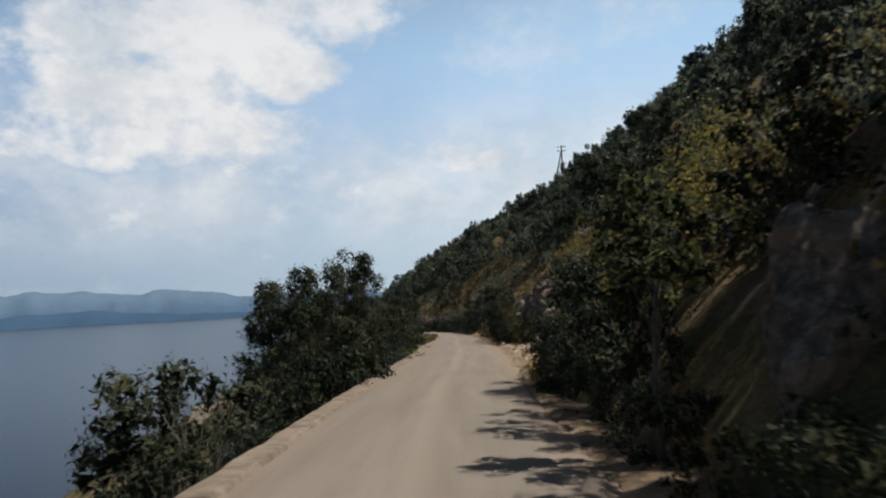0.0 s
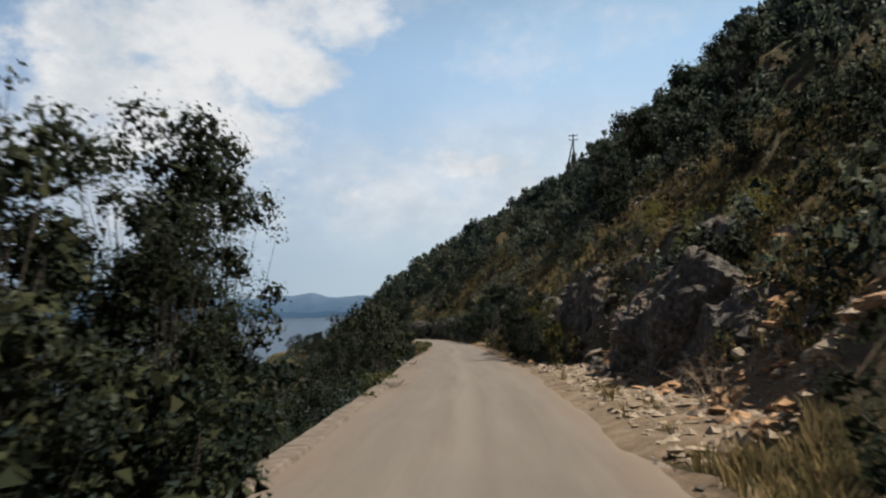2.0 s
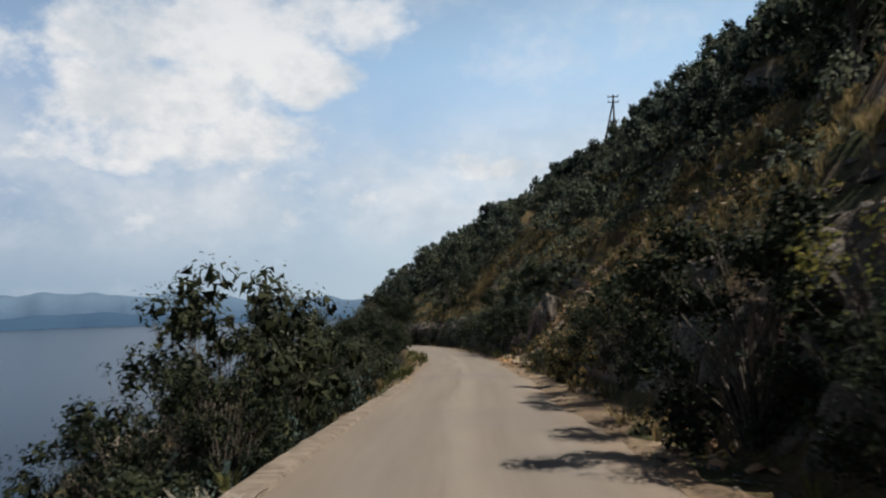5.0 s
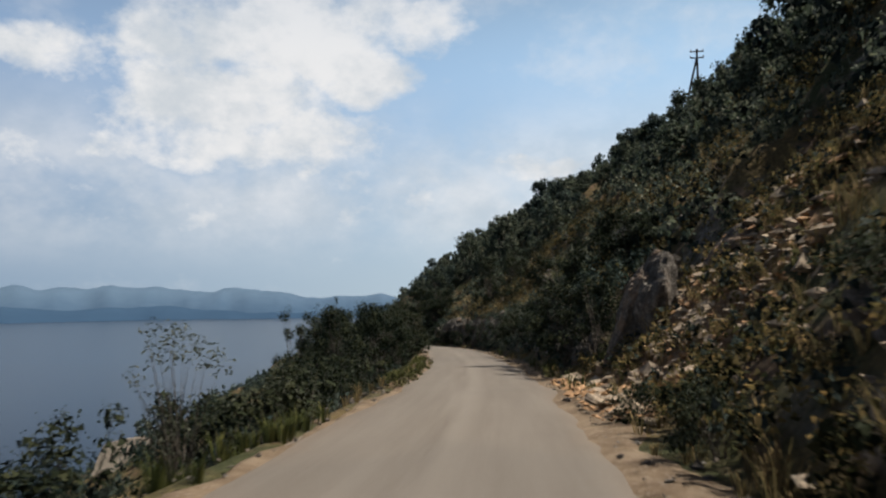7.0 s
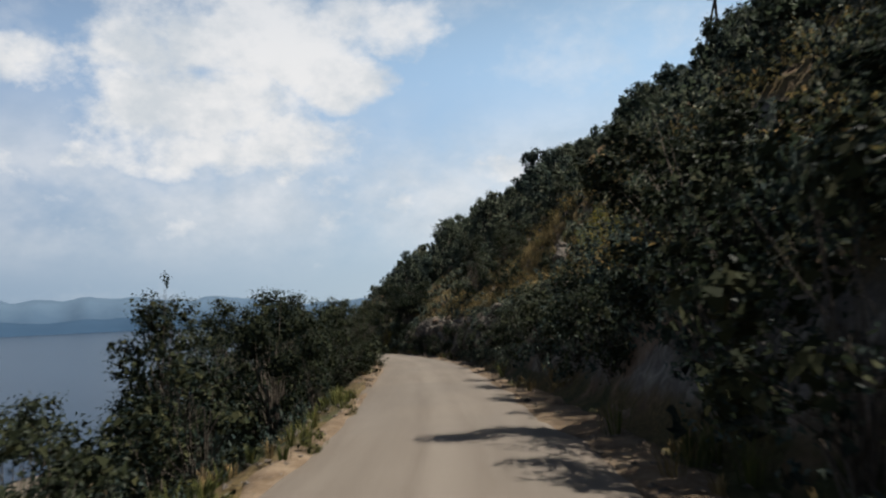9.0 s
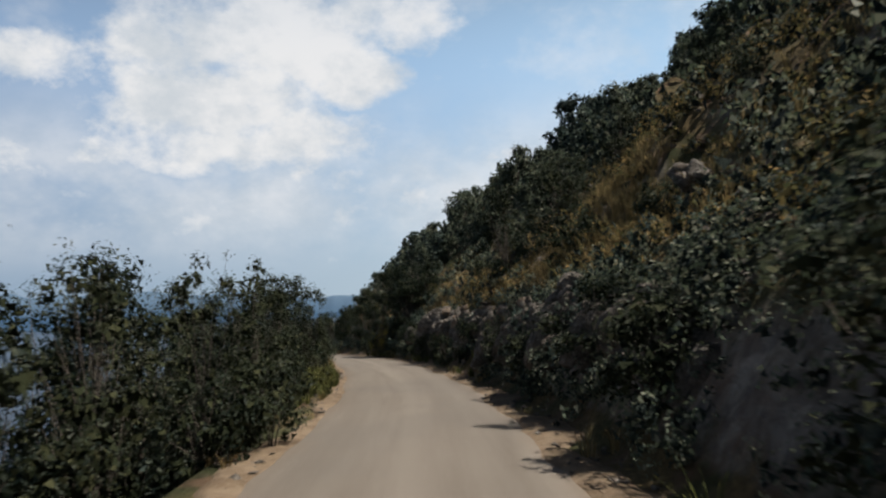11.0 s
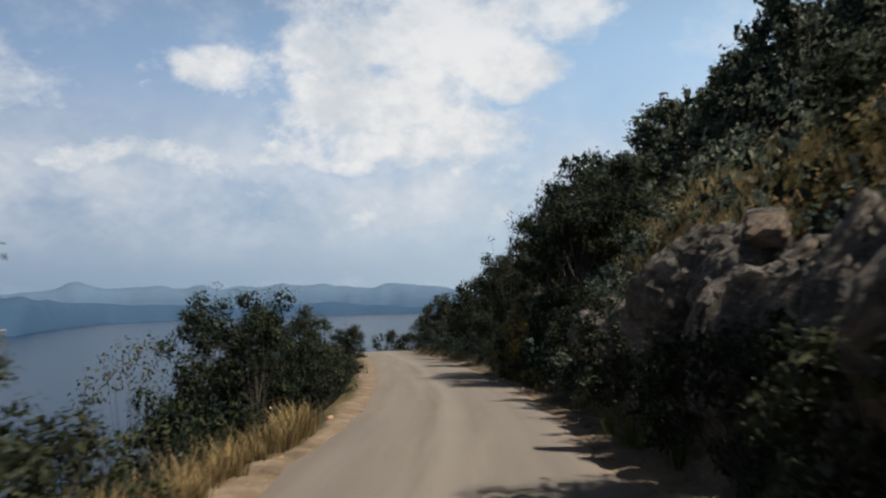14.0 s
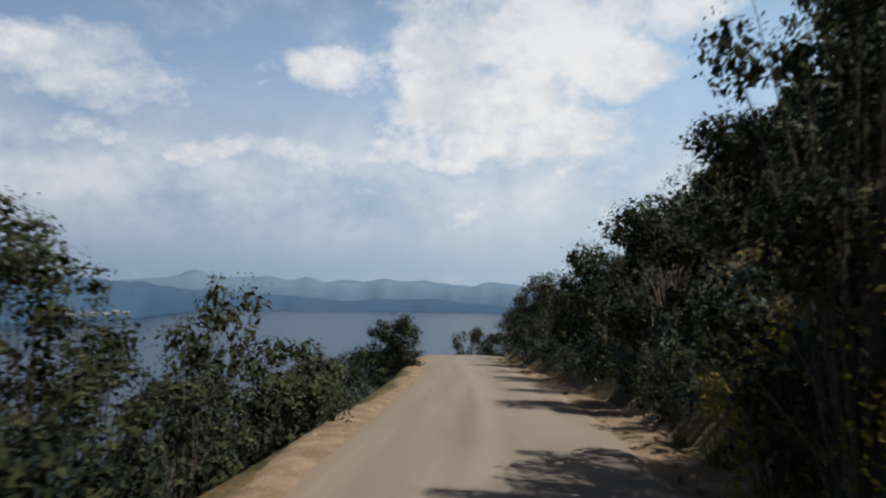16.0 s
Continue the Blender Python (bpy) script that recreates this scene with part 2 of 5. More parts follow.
def make_plain(name, c0, c1, scale=8.0, rough=0.85, metal=0.0):
    m, N, b = material(name)
    pos = N.add("TexCoord").outputs["Object"]
    n = N.noise(pos, scale, 6, 0.65)
    N.put(b, "Base Color", N.ramp(n, [(0.32, c0), (0.68, c1)]))
    N.put(b, "Roughness", rough)
    N.put(b, "Metallic", metal)
    N.put(b, "Specular IOR Level", 0.15 if rough > 0.5 else 0.5)
    bump(N, b, n, 0.4, 0.02)
    return m


def make_sea():
    m, N, b = material("lake_water")
    pos = N.add("NewGeometry").outputs["Position"]
    w1 = N.noise(pos, 0.25, 4, 0.6)
    w2 = N.noise(N.vec("MULTIPLY", pos, (0.0012, 0.004, 1)), 1.0, 3, 0.5)
    N.put(b, "Base Color", N.ramp(w2, [(0.35, (0.0005, 0.008, 0.023)), (0.65, (0.0015, 0.012, 0.031))]))
    N.put(b, "Roughness", 0.2)
    N.put(b, "IOR", 1.33)
    N.put(b, "Specular IOR Level", 0.06)
    bump(N, b, w1, 0.12, 0.15)
    return m


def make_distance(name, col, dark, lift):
    """Far hills and houses; kilometres of haze are painted in as colour and glow."""
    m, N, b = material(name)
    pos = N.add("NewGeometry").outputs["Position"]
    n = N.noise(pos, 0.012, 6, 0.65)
    # more haze is painted on the higher, farther slopes, by height
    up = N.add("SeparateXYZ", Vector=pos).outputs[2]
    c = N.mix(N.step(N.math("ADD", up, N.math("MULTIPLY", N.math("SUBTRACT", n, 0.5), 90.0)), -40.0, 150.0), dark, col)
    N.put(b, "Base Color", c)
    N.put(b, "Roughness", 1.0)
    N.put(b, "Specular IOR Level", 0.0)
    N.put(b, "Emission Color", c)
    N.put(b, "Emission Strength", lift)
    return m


M_ROAD, M_GROUND, M_VERGE = make_road(), make_ground(), make_verge("dusty_gravel", (0.062, 0.043, 0.028), (0.122, 0.088, 0.058), (0.19, 0.145, 0.102), (0.22, 0.185, 0.15))
M_SCREE = make_verge("orange_rubble_earth", (0.05, 0.03, 0.018), (0.125, 0.075, 0.042), (0.23, 0.15, 0.088), (0.33, 0.25, 0.17))
M_ROCK, M_ROCKW = make_rock("grey_limestone", 0.14), make_rock("rusty_limestone", 0.5)
M_LEAF = make_leaf("evergreen_leaves", (0.0090, 0.0145, 0.0113), (0.0272, 0.0353, 0.0272), (0.0636, 0.0707, 0.0515), 0.32, 0.5)
# opaque leaves for the heart of crowns, the shade in there painted as dark colour
M_CORE = make_leaf("shade_dark_inner_leaves", (0.0068, 0.0096, 0.0051), (0.0170, 0.0208, 0.0102), (0.0340, 0.0352, 0.0170), 0.0, 0.8)
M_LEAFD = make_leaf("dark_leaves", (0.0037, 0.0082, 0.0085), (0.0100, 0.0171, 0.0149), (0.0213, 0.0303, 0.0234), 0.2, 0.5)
M_LEAFO = make_leaf("grey_green_leaves", (0.0212, 0.0257, 0.0185), (0.0463, 0.0527, 0.0364), (0.0991, 0.1028, 0.0760), 0.3, 0.6)
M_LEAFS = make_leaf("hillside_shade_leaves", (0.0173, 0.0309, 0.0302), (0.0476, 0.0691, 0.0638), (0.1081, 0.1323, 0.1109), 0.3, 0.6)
M_LEAFY = make_leaf("yellowing_leaves", (0.0500, 0.0492, 0.0118), (0.1450, 0.1279, 0.0236), (0.2700, 0.1870, 0.0344), 0.5, 0.6)
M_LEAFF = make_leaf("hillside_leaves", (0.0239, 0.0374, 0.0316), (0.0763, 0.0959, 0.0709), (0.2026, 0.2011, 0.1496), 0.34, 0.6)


def make_mass(name, dark, mid, light):
    """Dense small foliage seen as a whole."""
    m, N, b = material(name)
    pos = N.add("NewGeometry").outputs["Position"]
    n1, n2 = N.noise(pos, 11.0, 5, 0.7), N.noise(pos, 1.1, 3, 0.5)
    v = N.math("ADD", N.math("MULTIPLY", n1, 0.8), N.math("MULTIPLY", N.math("SUBTRACT", n2, 0.4), 0.5))
    N.put(b, "Base Color", N.ramp(v, [(0.3, dark), (0.5, mid), (0.72, light)]))
    N.put(b, "Roughness", 0.9)
    N.put(b, "Specular IOR Level", 0.03)
    bump(N, b, n1, 1.0, 0.15)
    return m


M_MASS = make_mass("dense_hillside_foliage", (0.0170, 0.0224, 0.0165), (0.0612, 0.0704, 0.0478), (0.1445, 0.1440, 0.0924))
# M_MASS darkened: shade inside far crowns and scrub is put into this colour
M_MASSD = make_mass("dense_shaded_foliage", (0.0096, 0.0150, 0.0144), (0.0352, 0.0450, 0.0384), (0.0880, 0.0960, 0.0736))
M_GRASS = make_leaf("dry_grass", (0.0720, 0.0504, 0.0253), (0.1800, 0.1260, 0.0598), (0.3480, 0.2520, 0.1207), 0.3, 0.85)
M_HEATH = make_leaf("dry_heath_leaves", (0.0391, 0.0342, 0.0154), (0.1154, 0.0854, 0.0341), (0.3018, 0.1878, 0.0683), 0.35, 0.8)
M_GRASSG = make_leaf("green_grass", (0.0255, 0.0323, 0.0102), (0.068, 0.07225, 0.02125), (0.1445, 0.1275, 0.0425), 0.3, 0.6)
M_WEED = make_leaf("yellow_green_weeds", (0.03, 0.034, 0.010), (0.085, 0.088, 0.028), (0.17, 0.155, 0.055), 0.35, 0.7)
M_BARK = make_plain("grey_bark", (0.03, 0.025, 0.02), (0.085, 0.072, 0.06), 14.0)
M_TWIG = make_plain("bleached_twigs", (0.13, 0.10, 0.07), (0.27, 0.21, 0.15), 18.0)
M_KERB = make_plain("stained_concrete", (0.068, 0.053, 0.041), (0.158, 0.13, 0.104), 4.0, 0.92)
M_POLE = make_plain("tarred_wood", (0.035, 0.03, 0.027), (0.08, 0.07, 0.06), 9.0)
M_GLASSY = make_plain("porcelain", (0.25, 0.2, 0.17), (0.4, 0.35, 0.3), 9.0, 0.3)
M_LEDGE = make_plain("pale_concrete_bank", (0.13, 0.11, 0.09), (0.21, 0.185, 0.155), 1.2, 0.95)
M_SEA = make_sea()
# blue haze is put into these colours; their emission stands in for lit air
M_FAR1 = make_distance("near_hills_painted_haze", (0.025, 0.043, 0.066), (0.016, 0.030, 0.050), 1.1)
M_FAR2 = make_distance("far_hills_painted_haze", (0.040, 0.060, 0.084), (0.022, 0.038, 0.060), 1.1)
M_SHORE = make_distance("pale_shore_strip", (0.15, 0.152, 0.156), (0.115, 0.125, 0.135), 0.35)
M_TOWN = make_distance("white_houses_painted_haze", (0.09, 0.095, 0.102), (0.075, 0.082, 0.09), 0.3)

# ---- the line of the road and the lie of the land ----
ROAD_Y = [-70, -30, 0, 10, 20, 30, 40, 50, 60, 70, 80, 90, 100, 110, 120, 130, 140, 150, 165, 180, 200]
ROAD_X = [6.2, 3.9, 2.05, 1.47, 1.34, 1.0, 0.22, -0.24, -1.05, -2.3, -4.2, -6.2, -9.2, -12.8, -17.7, -23.0, -29.0, -34.3, -41, -46, -51]
HALF_Y = [-70, 0, 10, 20, 30, 40, 50, 58, 70, 80, 100, 112, 125, 150, 200]
HALF_W = [1.75, 1.75, 1.84, 2.1, 2.18, 2.0, 1.76, 1.66, 1.48, 1.6, 1.62, 1.72, 1.85, 1.9, 1.9]


def smooth_table(ys, xs, step=0.5):
    """A table at even steps, gently rounded at its nodes."""
    y = np.arange(ys[0], ys[-1] + step / 2, step)
    x = np.interp(y, ys, xs)
    k = np.hanning(27)
    k /= k.sum()
    pad = np.pad(x, 13, mode="reflect", reflect_type="odd")
    return y, np.convolve(pad, k, "valid")


CY, CX = smooth_table(ROAD_Y, ROAD_X)
_, CW = smooth_table(HALF_Y, HALF_W)


def road_height(y):
    y = np.asarray(y, float)
    near = np.clip(y, 0, 112)
    z = -1.328e-6 * near**3 + 2.0287e-4 * near**2 - 0.0393457 * near + 0.0648
    z = z - 0.0393 * np.minimum(y, 0) - 0.0439 * np.maximum(y - 112, 0)
    return z - 0.004 * np.maximum(y - 146, 0) ** 2


CZ = road_height(CY)
TX, TY = np.gradient(CX, CY), np.ones_like(CY)
TL = np.hypot(TX, TY)
TX, TY = TX / TL, TY / TL
CS = np.r_[0, np.cumsum(np.hypot(np.diff(CX), np.diff(CY)))]


def hash01(i, j, seed):
    n = (i * 374761393 + j * 668265263 + seed * 144665) & 0x7FFFFFFF
    n = ((n ^ (n >> 13)) * 1274126177) & 0x7FFFFFFF
    return ((n ^ (n >> 16)) & 0xFFFF) / 65535.0


def vnoise(x, y, seed=0):
    """Value noise from -1 to 1 on arrays."""
    x, y = np.asarray(x, float), np.asarray(y, float)
    i, j = np.floor(x).astype(np.int64), np.floor(y).astype(np.int64)
    fx, fy = x - i, y - j
    fx, fy = fx * fx * (3 - 2 * fx), fy * fy * (3 - 2 * fy)
    a = hash01(i, j, seed) * (1 - fx) + hash01(i + 1, j, seed) * fx
    b = hash01(i, j + 1, seed) * (1 - fx) + hash01(i + 1, j + 1, seed) * fx
    return 2 * (a * (1 - fy) + b * fy) - 1


def fbm(x, y, seed=0, octaves=4):
    return sum(vnoise(x * 2**k, y * 2**k, seed + k) / 2**k for k in range(octaves))


def table(y, ys, vs):
    return np.interp(y, ys, vs)


def rise(y, e, x=0.0):
    """Height of the land over the road, e metres to the right of its right edge (e > 0)."""
    verge = table(y, [-20, 4, 12, 17, 19, 31, 34, 44, 54, 57, 64, 75, 95, 120, 150], [0.5, 0.5, 0.6, 0.9, 2.0, 1.8, 0.9, 0.8, 0.7, 0.9, 0.8, 0.6, 0.6, 0.5, 0.6])
    cut = table(y, [-20, 0, 8, 20, 25, 28, 33, 40, 46, 54, 57, 62.5, 64, 75, 85, 105, 118, 130, 150], [1.6, 2.2, 1.6, 1.2, 1.7, 2.9, 3.0, 1.9, 1.2, 1.0, 1.0, 1.1, 1.6, 1.2, 1.6, 1.9, 1.2, 1.0, 0.6])
    steep = table(y, [17, 22, 29.4, 30.0, 31.4, 32.0, 38, 42, 52, 54, 62.5, 64, 80, 120], [1.2, 1.3, 1.3, 0.9, 0.9, 1.3, 1.3, 2.0, 1.4, 0.9, 0.9, 1.8, 1.7, 1.3])
    k1 = np.maximum(e - verge, 0)
    face = np.minimum(k1 * steep, cut)
    k2 = np.maximum(k1 - cut / steep, 0)
    pitch = table(y, [2, 12, 34, 46, 60, 78, 92, 106, 122, 150], [0.96, 0.88, 0.88, 0.98, 0.98, 0.95, 0.90, 0.84, 0.78, 0.74])
    ease = table(y, [60, 85, 105], [0.004, 0.006, 0.0125])
    bend = np.clip(k2 - 17, 0, 22)
    slope = pitch * k2 - ease * bend**2 - 2 * ease * 22 * np.maximum(k2 - 39, 0)
    rough = fbm(y * 0.22, e * 0.22, 3) * 0.5 + fbm(y * 0.9, e * 0.9, 11, 3) * 0.28
    h = 0.03 * np.minimum(e, verge) + face + slope + rough * np.clip(k1 / 2.5, 0, 1.6)
    nose = np.clip((y - 143) / 30, 0, 1)
    return h - nose**1.5 * np.minimum(e * 0.9, 24)


def fall(y, e):
    """Height of the land over the road, e metres to the left of its left edge."""
    lip = table(y, [-20, 45, 50, 75, 90, 120, 150], [0.05, 0.05, 0.4, 0.5, 0.6, 0.5, 0.5])
    k = np.maximum(e - lip, 0)
    h = -0.05 * np.minimum(e, lip) - np.minimum(k * 1.3, 0.9) - 0.56 * np.maximum(k - 0.7, 0)
    return h + (fbm(y * 0.2, e * 0.2, 21) * 0.7 + fbm(y * 0.8, e * 0.8, 31, 3) * 0.2) * np.clip(k / 3, 0, 1.5)


def land(y, d):
    """Height at the station y (of the centre line), d metres to the right of the centre line."""
    y, d = np.broadcast_arrays(np.asarray(y, float), np.asarray(d, float))
    w, base = np.interp(y, CY, CW), road_height(y)
    e = np.abs(d) - w
    out = base + np.where(e <= 0, 0.0, np.where(d > 0, rise(y, np.maximum(e, 0)), fall(y, np.maximum(e, 0))))
    return out


def spot(y, d):
    """World x, y for a station and an offset."""
    tx, ty = np.interp(y, CY, TX), np.interp(y, CY, TY)
    return np.interp(y, CY, CX) + ty * d, y - tx * d


def station(x, y):
    """Station and offset of a world place."""
    i = int(np.argmin((CX - x) ** 2 + (CY - y) ** 2))
    return float(CY[i]), float((x - CX[i]) * TY[i] - (y - CY[i]) * TX[i])


def ground_at(x, y):
    s, d = station(x, y)
    return float(land(s, d))


# ---- mesh helpers ----
def mesh_of(name, verts, faces, mat, smooth=False, inner=None, first_inner=0):
    """A mesh from arrays; the faces from first_inner on take the material inner."""
    me = bpy.data.meshes.new(name)
    verts, faces = np.asarray(verts, np.float32), np.asarray(faces, np.int32)
    me.vertices.add(len(verts))
    me.vertices.foreach_set("co", verts.ravel())
    k = faces.shape[1]
    me.loops.add(faces.size)
    me.loops.foreach_set("vertex_index", faces.ravel())
    me.polygons.add(len(faces))
    me.polygons.foreach_set("loop_start", np.arange(0, faces.size, k, dtype=np.int32))
    me.polygons.foreach_set("loop_total", np.full(len(faces), k, np.int32))
    late = (np.arange(len(faces)) >= first_inner) & (inner is not None)
    me.polygons.foreach_set("use_smooth", np.full(len(faces), smooth))
    me.materials.append(mat)
    if inner is not None:
        me.materials.append(inner)
        me.polygons.foreach_set("material_index", late.astype(np.int32))
    me.update(calc_edges=True)
    return me


def part(name, data, parent, label=""):
    ob = new(name, data)
    ob.parent = parent
    return tagged(ob, label=label) if label else ob


def grid_faces(n, m):
    i = np.arange(n - 1)[:, None] * m + np.arange(m - 1)[None]
    return np.stack([i, i + 1, i + m + 1, i + m], -1).reshape(-1, 4)


# ---- ground, road, sea, distance ----
def build_ground():
    ys = np.concatenate([np.arange(-60, -6, 2.0), np.arange(-6, 124, 0.4), np.arange(124, 196, 1.0)])
    right = np.concatenate([[-0.02, 0.05], np.arange(0.25, 5, 0.25), np.arange(5, 14, 0.6), np.arange(14, 40, 1.6), np.arange(40, 96, 5)])
    left = np.concatenate([[-0.02, 0.05], np.arange(0.25, 4, 0.3), np.arange(4, 14, 0.9), np.arange(14, 100, 4.0)])
    w = np.interp(ys, CY, CW)[:, None]
    d = np.concatenate([-(w + left[::-1][None]), np.linspace(-0.8, 0.8, 3)[None] * w, w + right[None]], 1)
    yy = np.repeat(ys[:, None], d.shape[1], 1)
    z = land(yy, d)
    inside = np.abs(d) < w
    z = np.where(inside, z - 0.12, z - 0.035 * np.clip(1 - (np.abs(d) - w) / 0.4, 0, 1))
    x, y = spot(yy, d)
    v = np.stack([x, y, z], -1).reshape(-1, 3)
    ob = new("ground", mesh_of("ground", v, grid_faces(*d.shape), M_GROUND, True))
    tagged(ob, "steep stony hillside of dry earth and limestone above the water", "hillside", kind="structure")


def build_road():
    ys = np.arange(-58, 188, 0.25)
    w = np.interp(ys, CY, CW)
    wl = w + 0.10 * fbm(ys * 0.6, ys * 0, 51) * (ys > 46) - 0.02
    wr = w + 0.16 * fbm(ys * 0.5, ys * 0 + 3, 61) + 0.05 * vnoise(ys * 3, ys * 0, 5)
    f = np.linspace(0, 1, 15)[None]
    d = -wl[:, None] * (1 - f) + wr[:, None] * f
    yy = np.repeat(ys[:, None], 15, 1)
    z = road_height(yy) + 0.03 * (1 - (d / w[:, None]) ** 2) + 0.012 * fbm(yy * 0.5, d * 0.8, 71, 3)
    z[:, 0] -= 0.05
    z[:, -1] -= 0.05
    x, y = spot(yy, d)
    me = mesh_of("road", np.stack([x, y, z], -1).reshape(-1, 3), grid_faces(len(ys), 15), M_ROAD, True)
    uv = me.uv_layers.new(name="UVMap")
    idx = np.empty(len(me.loops), np.int32)
    me.loops.foreach_get("vertex_index", idx)
    flat = np.stack([d, yy], -1).reshape(-1, 2)[idx]
    uv.data.foreach_set("uv", flat.astype(np.float32).ravel())
    tagged(new("road", me), "narrow pale sun-bleached asphalt road with dusty edges", "road", kind="structure")


def strip(name, side, y0, y1, e0, e1, lift, mat, label, seed, cols=7):
    """A band of loose earth or gravel beside the road, lying on the ground."""
    ys = np.arange(y0, y1, 0.3)
    w = np.interp(ys, CY, CW)
    fade = np.clip(np.minimum(ys - y0, y1 - ys) / 2.0, 0.05, 1)
    inner = e0 + 0.1 * fbm(ys * 0.8, ys * 0, seed)
    outer = inner + (e1 - e0) * fade * (1 + 0.35 * fbm(ys * 0.45, ys * 0 + 9, seed + 3))
    f = np.linspace(0, 1, cols)[None]
    e = inner[:, None] * (1 - f) + outer[:, None] * f
    d = side * (w[:, None] + e)
    yy = np.repeat(ys[:, None], cols, 1)
    over = np.clip(e / 0.35 + 0.7, 0, 1)
    z = land(yy, d) - 0.03 + (lift + 0.03) * over * np.clip((1 - f) * 4, 0, 1) + 0.015 * fbm(yy * 2, d * 2, seed) * over
    if e0 > 0:
        z -= (lift + 0.05) * (1 - np.clip(f * 5, 0, 1))
    z[:, -1] -= 0.05
    x, y = spot(yy, d)
    faces = grid_faces(len(ys), cols)
    if side < 0:
        faces = faces[:, ::-1]
    ob = new(name, mesh_of(name, np.stack([x, y, z], -1).reshape(-1, 3), faces, mat, True))
    tagged(ob, label, "verge", kind="structure")


def build_kerb():
    """A low concrete edge beam, cast in lengths of 4 m, broken off at its end."""
    y0, n = -14.0, 0
    while y0 < 47:
        y1 = y0 + 4.0
        ys = np.linspace(y0 + 0.012, y1 - 0.012, 17)
        w = np.interp(ys, CY, CW)
        top = 0.06 + 0.015 * vnoise(ys * 1.7, ys * 0, 5) - 0.03 * np.clip((ys - 34) / 12, 0, 1)
        prof_d = [0.02, 0.05, 0.085, 0.32, 0.36, 0.37]
        prof_z = [-0.12, 0.85, 1.0, 1.0, 0.8, -2.5]
        v = []
        for yv, wv, tv in zip(ys, w, top):
            for pd, pz in zip(prof_d, prof_z):
                dd = -(wv - 0.36 + pd + 0.012 * float(vnoise(yv * 3.1, pd * 9, 7)))
                px, py = spot(yv, dd)
                v.append((px, py, float(road_height(yv)) + pz * tv + 0.006 * float(vnoise(yv * 5, pd * 20, 9))))
        faces = [tuple(reversed(q)) for q in grid_faces(len(ys), 6).tolist()]
        k = len(v)
        bm = bmesh.new()
        vs = [bm.verts.new(p) for p in v]
        for q in faces:
            bm.faces.new([vs[i] for i in q])
        bm.faces.new(vs[:6])
        bm.faces.new(list(reversed(vs[k - 6:])))
        bmesh.ops.recalc_face_normals(bm, faces=bm.faces)
        me = bpy.data.meshes.new("kerb")
        bm.to_mesh(me)
        bm.free()
        me.materials.append(M_KERB)
        tagged(new("kerb", me), "low stained concrete kerb along the road's drop", "kerb", "kerb lengths", "structure")
        y0 = y1


SEA_Z = -40.0


def build_sea():
    n = 96
    a = np.linspace(0, 2 * np.pi, n, endpoint=False)
    rad = np.array([0.5, 200, 600, 1500, 3000, 4880])
    v = [(r * math.cos(t), 60 + r * math.sin(t), SEA_Z) for r in rad for t in a]
    f = [(k * n + i, k * n + (i + 1) % n, (k + 1) * n + (i + 1) % n, (k + 1) * n + i) for k in range(len(rad) - 1) for i in range(n)]
    f = [tuple(reversed(q)) for q in f]
    tagged(new("water", mesh_of("water", v, f, M_SEA, True)), "calm blue water of a wide bay", "water", kind="structure")


def far_range(name, az, shore, crest, seed, mat, label, rough=0.16):
    """A chain of hills seen over the water: az in degrees from +y to the right, shore and crest in metres by azimuth."""
    a = np.arange(az[0], az[1], 0.35)
    s = np.interp(a, shore[0], shore[1])
    h = np.interp(a, crest[0], crest[1])
    k = np.hanning(9)
    h = np.convolve(np.pad(h, 4, mode="edge"), k / k.sum(), "valid")
    h = h * (1 + rough * fbm(a * 0.35, a * 0, seed, 5))
    s = s * (1 + 0.012 * fbm(a * 0.5, a * 0 + 5, seed + 9, 4))
    fr = np.array([0, 0.02, 0.12, 0.3, 0.5, 0.75, 1.0, 1.25])
    up = np.array([-0.1, 0.03, 0.14, 0.36, 0.55, 0.82, 1.0, 0.5])
    dist = s[:, None] + fr[None] * np.minimum(380, 4880 / 1.25 - s * 0.78)[:, None].clip(60, 380)
    zz = SEA_Z + h[:, None] * up[None] * (1 + 0.14 * fbm(a[:, None] * 0.9, fr[None] * 5, seed + 2, 4) * np.sin(np.pi * np.clip(up, 0, 1))[None])
    x, y = dist * np.sin(np.radians(a))[:, None], dist * np.cos(np.radians(a))[:, None]
    ob = new(name, mesh_of(name, np.stack([x, y, zz], -1).reshape(-1, 3), grid_faces(len(a), len(fr)), mat, True))
    tagged(ob, label, "hills", kind="structure")


build_ground()
build_road()
build_kerb()
build_sea()
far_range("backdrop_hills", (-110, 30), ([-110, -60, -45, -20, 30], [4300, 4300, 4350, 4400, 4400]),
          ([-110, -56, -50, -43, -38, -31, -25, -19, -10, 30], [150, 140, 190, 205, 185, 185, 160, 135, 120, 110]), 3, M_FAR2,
          "long hills across the bay, blue haze painted into their colour")
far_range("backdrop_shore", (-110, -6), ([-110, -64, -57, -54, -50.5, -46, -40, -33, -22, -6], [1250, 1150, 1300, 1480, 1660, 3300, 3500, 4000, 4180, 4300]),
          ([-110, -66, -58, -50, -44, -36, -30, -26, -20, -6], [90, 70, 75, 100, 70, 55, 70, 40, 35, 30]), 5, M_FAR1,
          "darker wooded hills on the far shore, blue haze painted on")
strip("verge", 1, 17.0, 33.0, -0.38, 2.3, 0.05, M_VERGE, "orange gravel lay-by with broken stones beside the asphalt", 81, 12)
